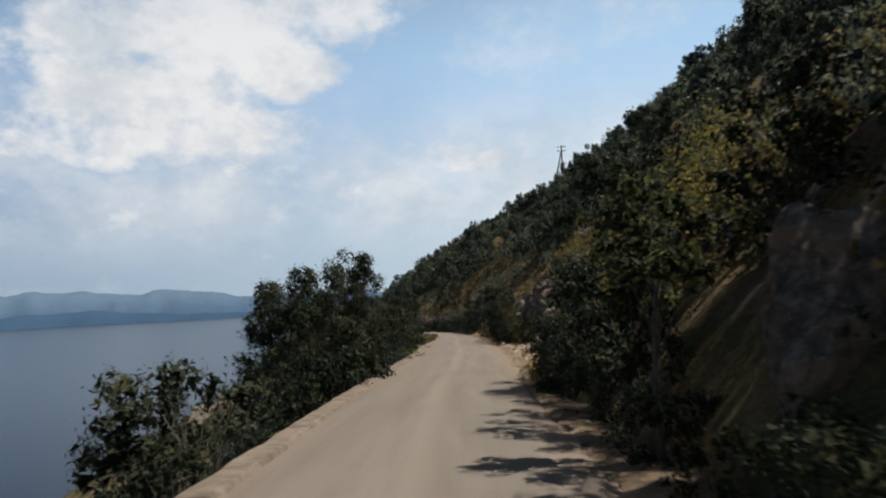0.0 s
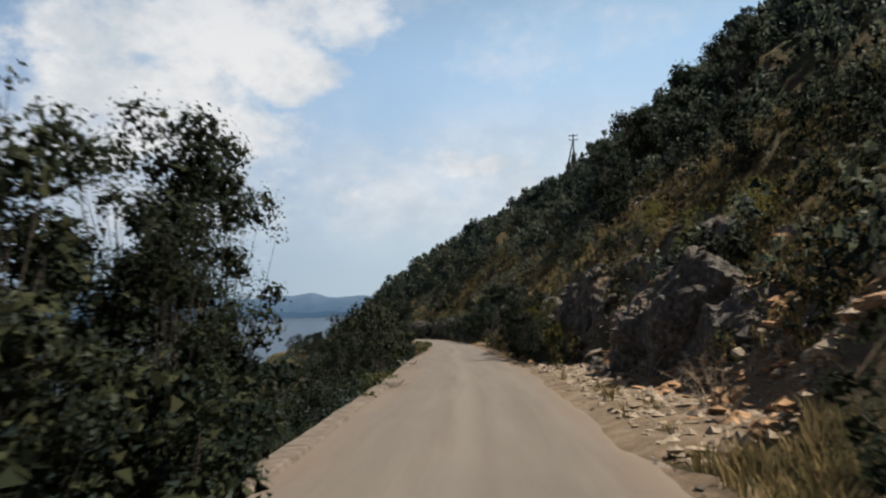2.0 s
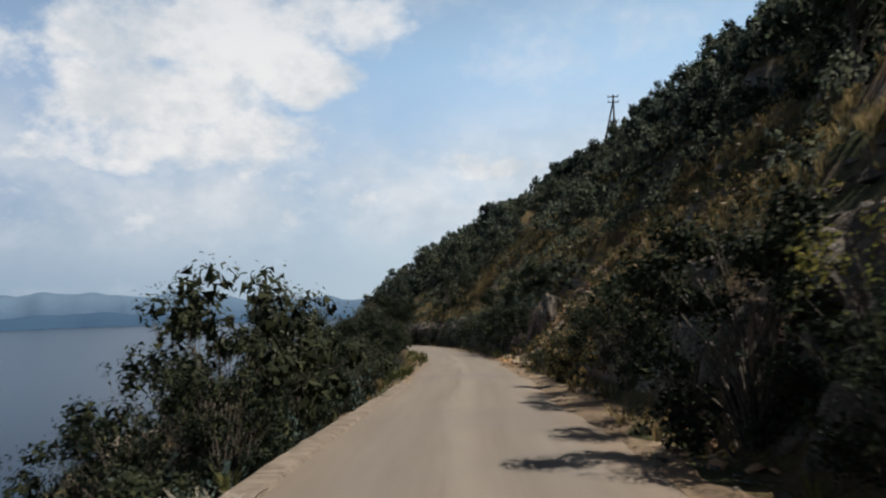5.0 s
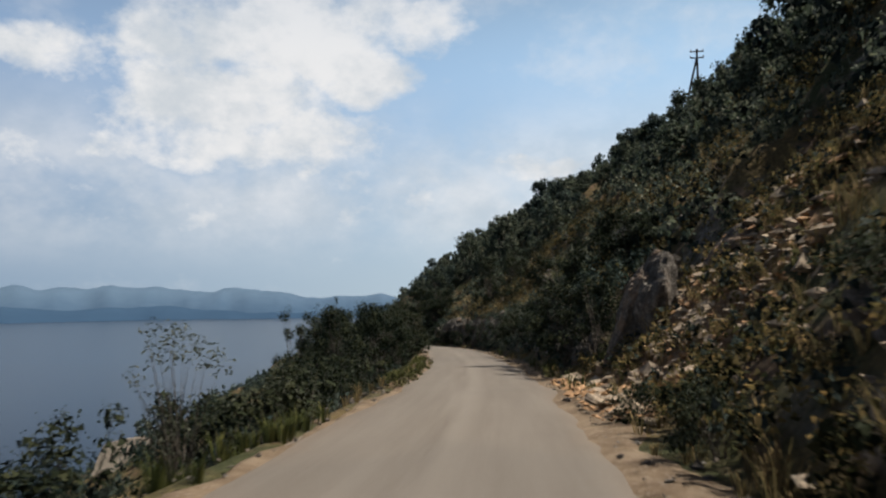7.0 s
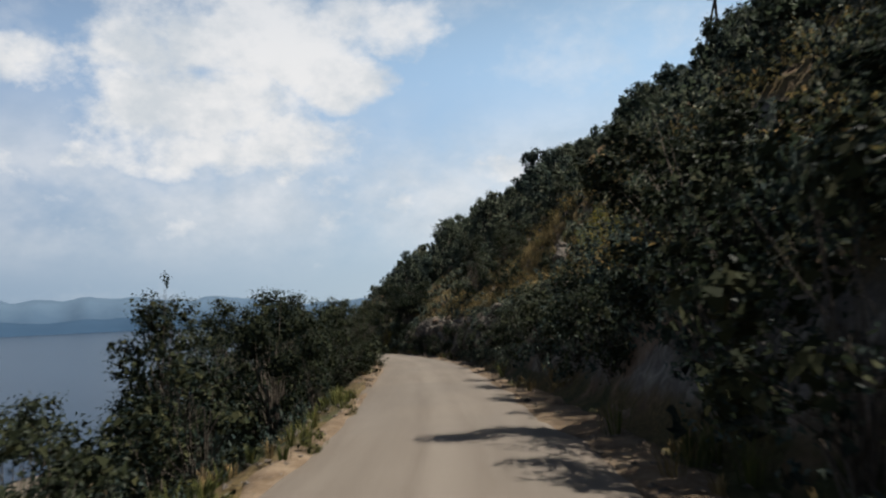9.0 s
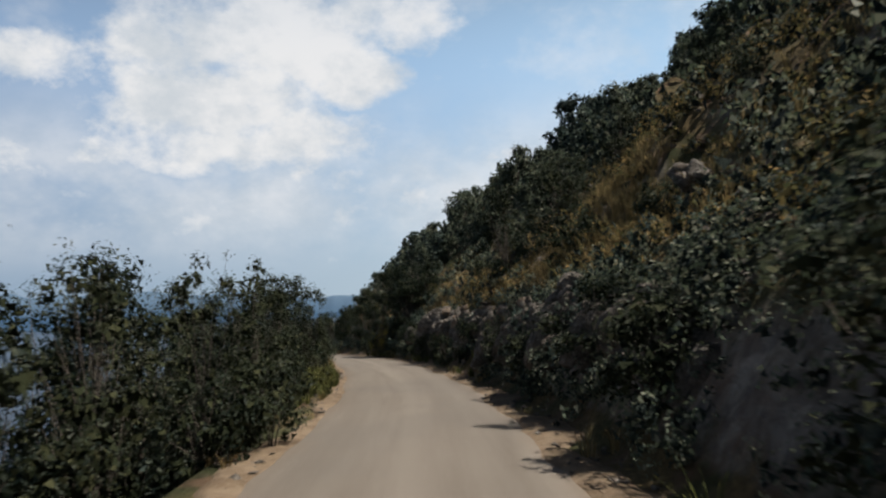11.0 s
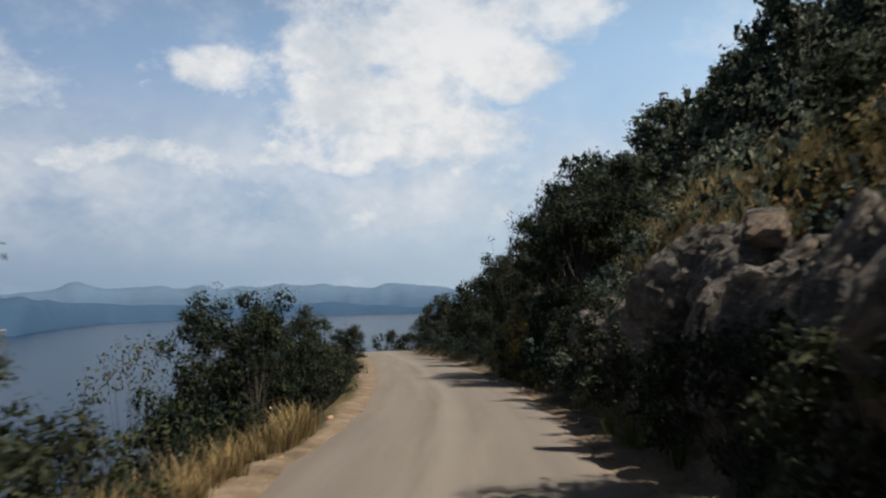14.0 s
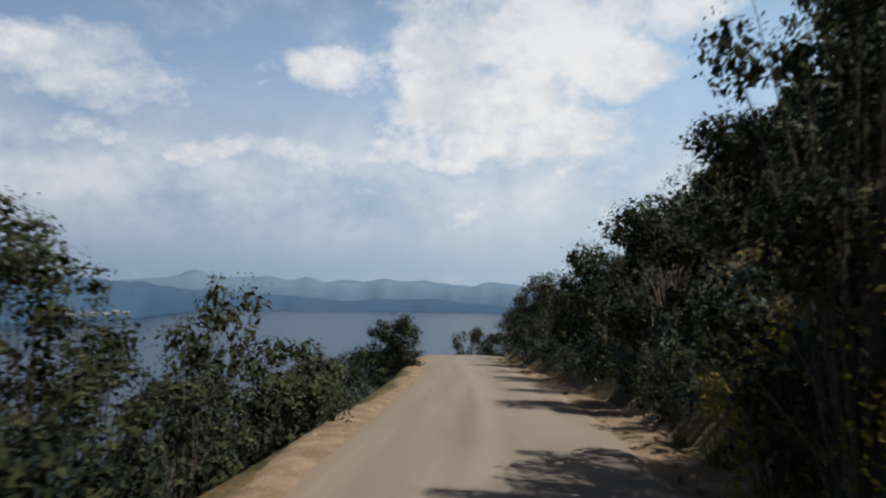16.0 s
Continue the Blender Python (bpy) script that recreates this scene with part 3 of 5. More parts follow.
strip("verge", 1, -20, 17.5, -0.38, 0.5, 0.02, M_VERGE, "thin strip of dusty gravel beside the asphalt", 83)
strip("verge", 1, 32.5, 150, -0.38, 0.55, 0.02, M_VERGE, "thin strip of dusty gravel beside the asphalt", 85)
strip("verge", -1, 47, 100, -0.3, 0.16, 0.03, M_VERGE, "narrow lip of dusty earth above the drop", 89)
strip("scree", 1, 29.7, 31.9, 0.9, 6.5, 0.06, M_SCREE, "gully of orange earth and broken stone between two rocks", 93, 16)
strip("scree", 1, 55.0, 62.2, 0.1, 5.6, 0.07, M_SCREE, "rockfall of orange earth and broken limestone", 91, 16)
strip("verge", -1, 99, 150, -0.25, 0.42, 0.02, M_VERGE, "narrow lip of orange earth above the drop", 87)


# ---- plants ----
def tube(pts, radii, sides=5):
    """Vertices and quads of a tapered limb through the points."""
    pts, v, f = [Vector(p) for p in pts], [], []
    for i, p in enumerate(pts):
        t = (pts[min(i + 1, len(pts) - 1)] - pts[max(i - 1, 0)]).normalized()
        a = t.cross(Vector((0.3, 1, 0.2))).normalized()
        b = t.cross(a)
        for k in range(sides):
            w = 2 * math.pi * k / sides
            v.append(p + (a * math.cos(w) + b * math.sin(w)) * radii[i])
    for i in range(len(pts) - 1):
        for k in range(sides):
            f.append((i * sides + k, i * sides + (k + 1) % sides, (i + 1) * sides + (k + 1) % sides, (i + 1) * sides + k))
    return v, f


def limbs_mesh(name, limbs, mat):
    v, f = [], []
    for pts, rad, sides in limbs:
        a, b = tube(pts, rad, sides)
        o = len(v)
        v += a
        f += [tuple(i + o for i in q) for q in b]
    return mesh_of(name, [tuple(p) for p in v], f, mat, True)


def leaves(centres, radii, count, size, rng, flat=0.75, narrow=0.45, droop=0.0, simple=False):
    """Leaf blades in soft clumps: two folded triangles each, or one where they stay far off."""
    centres, radii = np.asarray(centres, float), np.asarray(radii, float)
    w = radii**2
    pick = rng.choice(len(centres), count, p=w / w.sum())
    n = rng.normal(size=(count, 3))
    n /= np.linalg.norm(n, axis=1)[:, None]
    r = radii[pick] * rng.uniform(0.25, 1.0, count) ** 0.5 * rng.uniform(0.7, 1.15, count)
    p = centres[pick] + n * r[:, None] * np.array([1, 1, flat])
    # most blades face outwards and up from their clump, some stand on edge
    up = n + rng.normal(size=(count, 3)) * 0.55 + np.array([0, 0, 0.3])
    up /= np.linalg.norm(up, axis=1)[:, None]
    axis = np.cross(up, rng.normal(size=(count, 3))) + n * 0.35 + np.array([0, 0, -droop])
    axis -= up * np.sum(axis * up, axis=1)[:, None]
    axis /= np.linalg.norm(axis, axis=1)[:, None]
    side = np.cross(axis, up)
    ln = (size * rng.uniform(0.6, 1.35, count))[:, None]
    base, tip = p - axis * ln * 0.5, p + axis * ln * 0.5
    mid = p + up * ln * 0.10
    a, b = mid + side * ln * narrow * 0.5, mid - side * ln * narrow * 0.5
    if simple:
        return np.stack([base + side * ln * narrow * 0.4, tip, base - side * ln * narrow * 0.5], 1).reshape(-1, 3), np.arange(count * 3).reshape(-1, 3)
    v = np.stack([base, a, tip, b], 1).reshape(-1, 3)
    i = np.arange(count)[:, None] * 4
    f = np.concatenate([np.concatenate([i, i + 1, i + 2], 1), np.concatenate([i, i + 2, i + 3], 1)], 0)
    return v, f


def grow(rng, height, width, stems, base_r, bare, clumps):
    """Limbs of a shrub or small tree, and the clumps where its leaves sit: an uneven crown, broad at its foot, with sprigs that break its outline."""
    limbs, tips, rad = [], [], []
    lift, half = bare * height, width / 2
    span = height - lift
    lobes = rng.uniform(0.72, 1.12, 5)
    for k in range(clumps):
        sprig = k >= clumps * 0.7
        a = rng.uniform(0, 6.283)
        t = rng.uniform(0.35, 1.0) if sprig else rng.uniform(0.04, 0.93)
        lobe = lobes[int(a / 6.283 * 5) % 5]
        # widest at two fifths, drawn in a little below and rounded off above
        reach = (0.78 + 0.55 * t if t < 0.4 else math.sqrt(max(0.0, 1 - ((t - 0.4) / 0.62) ** 2))) * lobe
        r = reach * (rng.uniform(0.75, 1.0) if sprig else rng.uniform(0.1, 0.85) ** 0.6)
        tall = t * (0.86 + 0.14 * lobe)
        tips.append(Vector((math.cos(a) * half * r, math.sin(a) * half * r, lift + span * tall * 0.97)))
        rad.append(width * (rng.uniform(0.06, 0.098) if sprig else rng.uniform(0.11, 0.20)))
    feet = [Vector((rng.normal() * 0.05, rng.normal() * 0.05, -0.25)) for _ in range(stems)]
    if stems == 1:
        top = Vector((rng.normal() * 0.05 * width, rng.normal() * 0.05 * width, lift + span * 0.75))
        limbs.append(([feet[0], feet[0].lerp(top, 0.35) + Vector((0.05, 0.03, 0)), feet[0].lerp(top, 0.7), top], [base_r, base_r * 0.8, base_r * 0.5, base_r * 0.15], 7))
    for k, c in enumerate(tips):
        if stems == 1:
            o = feet[0].lerp(top, min(0.95, max(bare * 0.8, (c.z / height) * 0.75)))
            m = o.lerp(c, 0.5) + Vector((0, 0, 0.05 * width))
            limbs.append(([o, m, c], [base_r * 0.35, base_r * 0.22, base_r * 0.06], 3))
        else:
            f = feet[k % stems]
            m = Vector((c.x * 0.38, c.y * 0.38, c.z * 0.55)) + Vector(rng.normal(size=3)) * 0.03 * width
            limbs.append(([f, f.lerp(m, 0.5) + Vector((0, 0, 0.02 * height)), m, c], [base_r, base_r * 0.7, base_r * 0.42, base_r * 0.1], 3))
    return limbs, np.array([tuple(c) for c in tips]), np.array(rad)


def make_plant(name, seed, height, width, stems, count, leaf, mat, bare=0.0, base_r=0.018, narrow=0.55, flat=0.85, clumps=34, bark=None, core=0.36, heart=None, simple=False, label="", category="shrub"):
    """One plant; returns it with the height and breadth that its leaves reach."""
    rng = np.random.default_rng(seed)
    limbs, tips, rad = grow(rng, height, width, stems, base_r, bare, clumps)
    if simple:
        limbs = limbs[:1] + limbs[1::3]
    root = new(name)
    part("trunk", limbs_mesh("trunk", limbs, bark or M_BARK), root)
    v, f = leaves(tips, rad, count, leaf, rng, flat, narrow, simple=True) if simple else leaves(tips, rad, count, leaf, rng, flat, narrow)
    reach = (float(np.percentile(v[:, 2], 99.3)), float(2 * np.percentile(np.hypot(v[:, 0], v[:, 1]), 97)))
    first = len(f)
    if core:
        # larger leaves in the clumps' heart stop the light, inner shade put in their colour
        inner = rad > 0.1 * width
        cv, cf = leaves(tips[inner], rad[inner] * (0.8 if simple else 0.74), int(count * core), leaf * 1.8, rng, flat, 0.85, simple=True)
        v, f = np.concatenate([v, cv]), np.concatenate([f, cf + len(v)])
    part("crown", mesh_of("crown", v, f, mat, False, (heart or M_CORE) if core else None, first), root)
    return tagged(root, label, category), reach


PROTOS = {}


def family(key, aspects, **kw):
    """The same kind of plant in several builds, from low and broad to tall; each is made at its first use."""
    PROTOS[key] = [dict(aspect=a, made=None, kw=dict(kw, height=kw["width"] * a, seed=kw["seed"] + 10 * i)) for i, a in enumerate(aspects)]


family("oak", (0.8, 1.2, 1.7, 2.3), name="tree", seed=11, width=2.3, stems=3, count=5200, leaf=0.056, mat=M_LEAF, bare=0.12, base_r=0.026, clumps=54, core=0.45, label="small evergreen tree leaning out over the slope", category="tree")
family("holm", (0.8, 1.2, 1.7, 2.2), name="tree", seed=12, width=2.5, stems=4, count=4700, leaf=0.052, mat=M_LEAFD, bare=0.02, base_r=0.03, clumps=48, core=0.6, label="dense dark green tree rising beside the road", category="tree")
family("sparse", (1.2, 1.8), name="shrub", seed=14, width=1.4, stems=4, count=800, leaf=0.05, mat=M_LEAFO, bare=0.3, base_r=0.012, clumps=30, core=0, label="thin twiggy shrub with few grey-green leaves")
family("bush", (0.7, 1.05, 1.5, 2.1), name="shrub", seed=21, width=1.8, stems=5, count=1700, leaf=0.05, mat=M_LEAF, label="rounded evergreen shrub on the slope")
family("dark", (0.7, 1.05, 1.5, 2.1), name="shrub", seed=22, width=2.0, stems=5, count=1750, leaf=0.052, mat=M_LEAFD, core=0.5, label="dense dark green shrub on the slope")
family("grey", (0.7, 1.1, 1.6, 2.2), name="shrub", seed=23, width=1.7, stems=6, count=1500, leaf=0.058, mat=M_LEAFO, narrow=0.4, clumps=44, core=0.45, label="grey-green shrub with narrow leaves")
family("yellow", (0.8, 1.1), name="shrub", seed=25, width=1.7, stems=5, count=1200, leaf=0.062, mat=M_LEAFY, bare=0.06, core=0, label="shrub with yellow and orange autumn leaves")
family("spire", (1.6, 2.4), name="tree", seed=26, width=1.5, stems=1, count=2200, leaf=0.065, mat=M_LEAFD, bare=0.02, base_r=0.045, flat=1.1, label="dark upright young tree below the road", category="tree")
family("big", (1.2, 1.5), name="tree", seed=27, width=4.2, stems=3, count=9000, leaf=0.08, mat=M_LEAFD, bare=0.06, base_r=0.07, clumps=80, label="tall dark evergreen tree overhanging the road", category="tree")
family("sapling", (1.9,), name="tree", seed=63, width=1.4, stems=1, count=1500, leaf=0.06, mat=M_WEED, bare=0.5, base_r=0.035, clumps=22, simple=True, label="slender young tree with yellow-green leaves on the bank", category="tree")
family("pine", (1.3, 1.7), name="tree", seed=28, width=3.2, stems=1, count=3200, leaf=0.10, mat=M_LEAF, bare=0.42, base_r=0.1, clumps=40, simple=True, label="small tree with a bare trunk on the hillside", category="tree")
family("knoll", (0.7, 1.05), name="shrub", seed=31, width=1.8, stems=4, count=1200, leaf=0.068, mat=M_LEAF, clumps=22, simple=True, label="rounded evergreen shrub higher up the bank")
family("thicket", (0.7, 1.05), name="shrub", seed=32, width=1.9, stems=4, count=1200, leaf=0.068, mat=M_LEAFD, clumps=22, simple=True, label="dense dark green shrub higher up the bank")
family("rusty", (0.7, 1.0), name="shrub", seed=33, width=1.5, stems=4, count=800, leaf=0.075, mat=M_HEATH, clumps=22, simple=True, label="dry shrub with olive and rust-coloured leaves")


family("weed", (0.5, 0.8), name="weed_clump", seed=34, width=0.9, stems=6, count=700, leaf=0.05, mat=M_WEED, bare=0.0, base_r=0.006, core=0.15, clumps=30, simple=True, label="low yellow-green weeds growing on the lip of the drop", category="weed")


def plant(key, x, y, height, width=None, turn=None, group="", label="", sink=0.05):
    rows = PROTOS[key]
    width = width or rows[0]["kw"]["width"]
    row = min(rows, key=lambda r: abs(math.log(height / width / r["aspect"])))
    z = ground_at(x, y) - sink
    if row["made"] is None:
        row["made"], row["reach"] = make_plant(**row["kw"])
        row["made"].matrix_basis = Matrix()
        fresh = True
    else:
        fresh = False
    sx, sz = width / row["reach"][1], (height + sink) / row["reach"][0]
    m = Matrix.Translation((x, y, z)) @ Matrix.Rotation(turn if turn is not None else (x * 7.3 + y * 3.1) % 6.283, 4, "Z") @ Matrix.Diagonal((sx, sx, sz, 1))
    if fresh:
        ob = row["made"]
        ob.matrix_basis = m
    else:
        ob = copy_thing(row["made"], m @ Matrix.Diagonal([1 / v for v in row["made"].scale] + [1]))
    return tagged(ob, label=label, group=group)


def plant_top(key, x, y, top, width=None, **kw):
    """Set so that its top reaches the height given."""
    return plant(key, x, y, max(0.5, top - ground_at(x, y)), width, **kw)


# trees and shrubs on the seaward side: kind, x, y, height of the top, width
SEAWARD = [
    ("grey", -1.25, 5.6, 0.85, 2.5), ("grey", -2.2, 6.0, 0.72, 2.3), ("dark", -0.7, 6.3, 0.3, 1.2), ("dark", -3.4, 2.6, 0.0, 2.4), ("bush", -2.6, 8.2, -0.4, 1.6), ("bush", -2.9, 9.8, -0.4, 1.6), ("dark", -0.9, 4.2, 0.15, 1.5),
    ("oak", -1.7, 14.2, 2.5, 2.3), ("oak", -2.7, 14.5, 2.2, 2.2), ("holm", -1.8, 15.0, 1.9, 2.2), ("holm", -1.35, 14.1, 1.6, 1.4), ("oak", -0.95, 15.6, 2.0, 1.1), ("holm", -2.2, 15.8, 1.9, 2.0), ("oak", -1.3, 16.0, 2.95, 1.9), ("oak", -1.2, 17.3, 2.9, 1.6), ("oak", -1.25, 16.7, 2.0, 1.5), ("bush", -1.1, 17.4, 1.2, 1.2), ("oak", -2.5, 13.4, 2.0, 1.9), ("holm", -2.5, 15.2, 1.5, 2.6), ("bush", -1.7, 17.6, 1.0, 1.6),
    ("dark", -2.0, 11.6, 0.6, 1.8), ("bush", -3.6, 14.8, 0.6, 1.8), ("bush", -1.6, 12.8, 0.9, 1.5), ("dark", -1.5, 16.2, 0.8, 1.6), ("bush", -1.5, 18.5, 0.5, 1.5), ("dark", -2.5, 19.5, 0.2, 2.0), ("bush", -1.8, 20.8, -0.1, 1.5), ("dark", -3.0, 17.0, 0.6, 2.2), ("dark", -2.2, 23.0, -0.5, 1.8), ("bush", -2.4, 26.0, -0.7, 1.8), ("dark", -3.6, 21.5, -0.4, 2.2), ("dark", -1.6, 14.6, 0.9, 1.5),
    ("dark", -3.3, 28.3, -0.65, 1.7), ("bush", -4.3, 27.2, -0.9, 1.8), ("sparse", -4.2, 26.5, -0.1, 1.4), ("bush", -3.4, 31.2, -1.3, 1.9), ("dark", -4.8, 30.0, -1.9, 2.2), ("dark", -3.6, 34.4, -1.5, 1.8), ("bush", -4.4, 36.6, -1.5, 1.9), ("dark", -5.6, 33.8, -2.3, 2.4), ("dark", -5.6, 27.0, -1.5, 2.2), ("dark", -6.6, 37.6, -2.5, 2.4),
    ("grey", -4.2, 43.6, 1.3, 3.4), ("grey", -5.2, 44.4, 1.0, 3.0), ("grey", -3.7, 46.2, 0.95, 2.8), ("holm", -4.6, 48.2, 0.7, 2.8), ("dark", -3.4, 41.6, 0.1, 2.0), ("dark", -4.6, 41.2, -0.1, 2.2), ("bush", -4.2, 41.8, -0.3, 1.9), ("dark", -3.6, 43.0, -0.7, 1.6), ("dark", -3.4, 45.2, -0.6, 1.5),
    ("dark", -5.6, 41.6, -0.9, 2.2), ("grey", -3.8, 50.6, -1.5, 1.7), ("dark", -6.8, 43.0, -1.3, 2.4), ("bush", -6.6, 47.2, -0.6, 2.4), ("grey", -3.5, 39.4, -1.4, 1.5),
    ("sparse", -4.1, 54.6, -0.4, 1.3), ("grey", -3.9, 57.2, -1.35, 1.8), ("dark", -5.4, 53.4, -1.8, 2.2), ("bush", -6.4, 55.8, -1.7, 2.2), ("grey", -4.6, 60.0, -1.4, 2.0), ("dark", -4.8, 56.4, -1.7, 1.9), ("dark", -5.4, 58.6, -1.7, 2.0),
    ("bush", -5.3, 63.0, -1.7, 1.9), ("dark", -7.2, 60.4, -2.0, 2.4), ("bush", -5.6, 66.6, -1.6, 2.0), ("holm", -8.2, 73.5, -0.2, 2.5), ("spire", -8.2, 73.2, 0.15, 1.2), ("dark", -6.4, 64.8, -2.2, 2.0),
    ("holm", -7.0, 75.8, -0.3, 2.5), ("dark", -6.3, 71.0, -1.1, 2.4), ("bush", -6.9, 78.0, -0.2, 2.3), ("holm", -8.4, 79.4, 0.1, 2.6), ("dark", -9.4, 76.2, -0.9, 2.4),
    ("bush", -7.4, 68.6, -1.6, 2.2), ("dark", -9.0, 70.4, -1.8, 2.6),
    ("grey", -8.3, 82.4, -0.1, 1.6), ("grey", -7.35, 83.0, -0.2, 1.3), ("grey", -7.0, 83.7, -0.25, 1.1), ("grey", -7.9, 84.3, -0.6, 1.3), ("holm", -9.8, 84.4, 0.0, 2.6), ("grey", -10.2, 85.7, -0.5, 2.2), ("grey", -10.4, 87.7, -0.5, 2.2), ("oak", -9.9, 88.9, -0.4, 2.0), ("holm", -11.6, 90.4, -0.3, 2.4), ("oak", -10.8, 93.4, 0.15, 1.9), ("oak", -10.85, 95.9, 0.1, 1.7), ("oak", -11.6, 94.8, -0.5, 2.0),
    ("holm", -12.9, 92.2, 0.0, 2.6), ("holm", -14.6, 89.6, -0.3, 3.0), ("grey", -13.6, 86.6, -0.4, 3.0), ("holm", -15.4, 92.8, 0.0, 3.0), ("dark", -11.8, 90.4, -1.2, 2.2), ("dark", -13.0, 86.0, -1.2, 2.4), ("grey", -9.0, 85.6, -1.5, 1.7), ("holm", -13.4, 82.6, -0.2, 2.8), ("oak", -11.2, 81.6, -0.1, 2.4), ("grey", -8.6, 83.6, -1.3, 1.6), ("holm", -15.2, 98.6, -0.4, 2.8), ("oak", -12.4, 88.2, -0.4, 2.6), ("grey", -11.6, 84.4, -0.4, 2.6), ("holm", -14.0, 95.2, -0.3, 2.6),
    ("oak", -12.2, 97.2, -0.2, 2.2), ("dark", -9.6, 88.8, -1.2, 1.9), ("bush", -10.1, 91.6, -1.3, 1.8), ("dark", -11.0, 95.2, -1.5, 1.9), ("bush", -8.5, 87.0, -1.9, 1.4), ("grey", -8.8, 88.6, -1.8, 1.4), ("dark", -9.8, 87.0, -1.4, 2.0), ("dark", -10.6, 89.4, -1.2, 2.2), ("dark", -8.9, 85.0, -1.6, 1.7), ("dark", -11.3, 92.4, -1.2, 2.0), ("dark", -9.2, 90.4, -1.7, 1.6), ("bush", -8.1, 85.4, -1.8, 1.3), ("grey", -9.9, 93.6, -2.1, 1.2), ("grey", -10.0, 90.2, -1.1, 1.7), ("bush", -11.3, 96.4, -1.3, 1.8), ("bush", -10.5, 93.0, -1.2, 1.7),
    ("holm", -12.8, 100.9, -1.6, 1.7), ("sparse", -12.6, 100.6, -0.6, 1.3), ("holm", -12.3, 99.6, -1.1, 1.9), ("bush", -11.4, 98.4, -1.8, 1.5), ("holm", -12.8, 99.0, -1.0, 2.3), ("bush", -11.9, 98.0, -1.7, 1.8), ("bush", -13.8, 99.8, -0.9, 2.0), ("dark", -13.6, 102.6, -2.9, 1.5),
    ("dark", -15.4, 105.6, -3.0, 1.9), ("dark", -16.9, 107.4, -3.0, 1.9), ("holm", -17.2, 110.2, -1.8, 2.0), ("sparse", -18.6, 108.2, -2.2, 1.8), ("holm", -17.95, 111.4, -1.33, 2.1),
    ("dark", -16.0, 107.4, -3.3, 1.6), ("grey", -14.2, 103.6, -2.9, 1.4), ("dark", -11.2, 97.4, -1.6, 1.8), ("dark", -11.6, 98.8, -1.7, 1.5), ("bush", -12.0, 100.2, -1.6, 1.8), ("dark", -12.7, 101.9, -2.4, 1.5), ("holm", -19.8, 112.2, -1.25, 2.3), ("holm", -18.9, 112.0, -1.45, 2.2), ("holm", -17.9, 112.5, -1.95, 1.8), ("dark", -17.3, 113.0, -2.6, 1.5), ("dark", -18.9, 111.0, -1.9, 2.0), ("dark", -19.6, 113.4, -2.2, 2.2), ("dark", -18.3, 112.9, -2.4, 1.8), ("holm", -19.3, 113.3, -1.75, 2.0), ("dark", -17.6, 113.9, -2.9, 1.6), ("dark", -16.6, 111.9, -2.9, 1.4), ("bush", -17.4, 111.6, -2.6, 2.0), ("dark", -18.4, 110.4, -2.3, 2.2),
    ("oak", -18.9, 114.9, -1.74, 1.4), ("holm", -19.7, 116.0, -2.6, 1.7), ("grey", -21.1, 118.3, -2.6, 1.5), ("grey", -21.95, 119.5, -2.02, 1.95), ("grey", -22.6, 121.6, -3.0, 2.2), ("holm", -21.8, 113.9, -1.6, 2.6), ("dark", -19.3, 115.4, -2.7, 1.8), ("bush", -19.9, 117.2, -3.2, 1.6), ("grey", -20.9, 119.9, -3.4, 1.8),
    ("bush", -23.6, 123.4, -3.4, 2.4), ("dark", -25.4, 125.6, -3.7, 2.4), ("grey", -26.9, 127.6, -3.9, 2.4), ("bush", -28.6, 130.6, -4.1, 2.6), ("dark", -31.0, 134.6, -4.3, 2.8), ("grey", -24.4, 124.2, -4.1, 2.0), ("dark", -22.6, 119.9, -3.4, 2.4),
    ("holm", -29.0, 134.9, -2.8, 2.2), ("dark", -28.9, 134.4, -3.2, 2.3), ("dark", -29.3, 135.6, -3.0, 2.3), ("dark", -29.4, 133.6, -3.9, 2.2), ("dark", -33.6, 139.8, -4.5, 2.4), ("bush", -41.0, 163.5, -4.1, 4.2), ("grey", -38.2, 163.0, -4.2, 3.2), ("bush", -38.4, 149.0, -4.8, 2.4), ("grey", -36.0, 162.0, -4.6, 2.6),
]
plant_top("holm", -5.05, 104.1, 4.0, 2.4, group="plants above the road", label="slender grey-green tree standing out of the bank")
for k, x, y, top, wid in SEAWARD:
    plant_top(k, x, y, top, wid, group="plants below the road")
    # the tall ones have a lower shrub at their foot
    deep = top - ground_at(x, y)
    if k in ("oak", "holm", "grey") and deep > 1.45 * wid:
        plant_top("thicket" if k != "grey" else "knoll", x + 0.45, y - 0.5 * wid, top - 0.5 * deep, wid * 1.05, group="plants below the road")

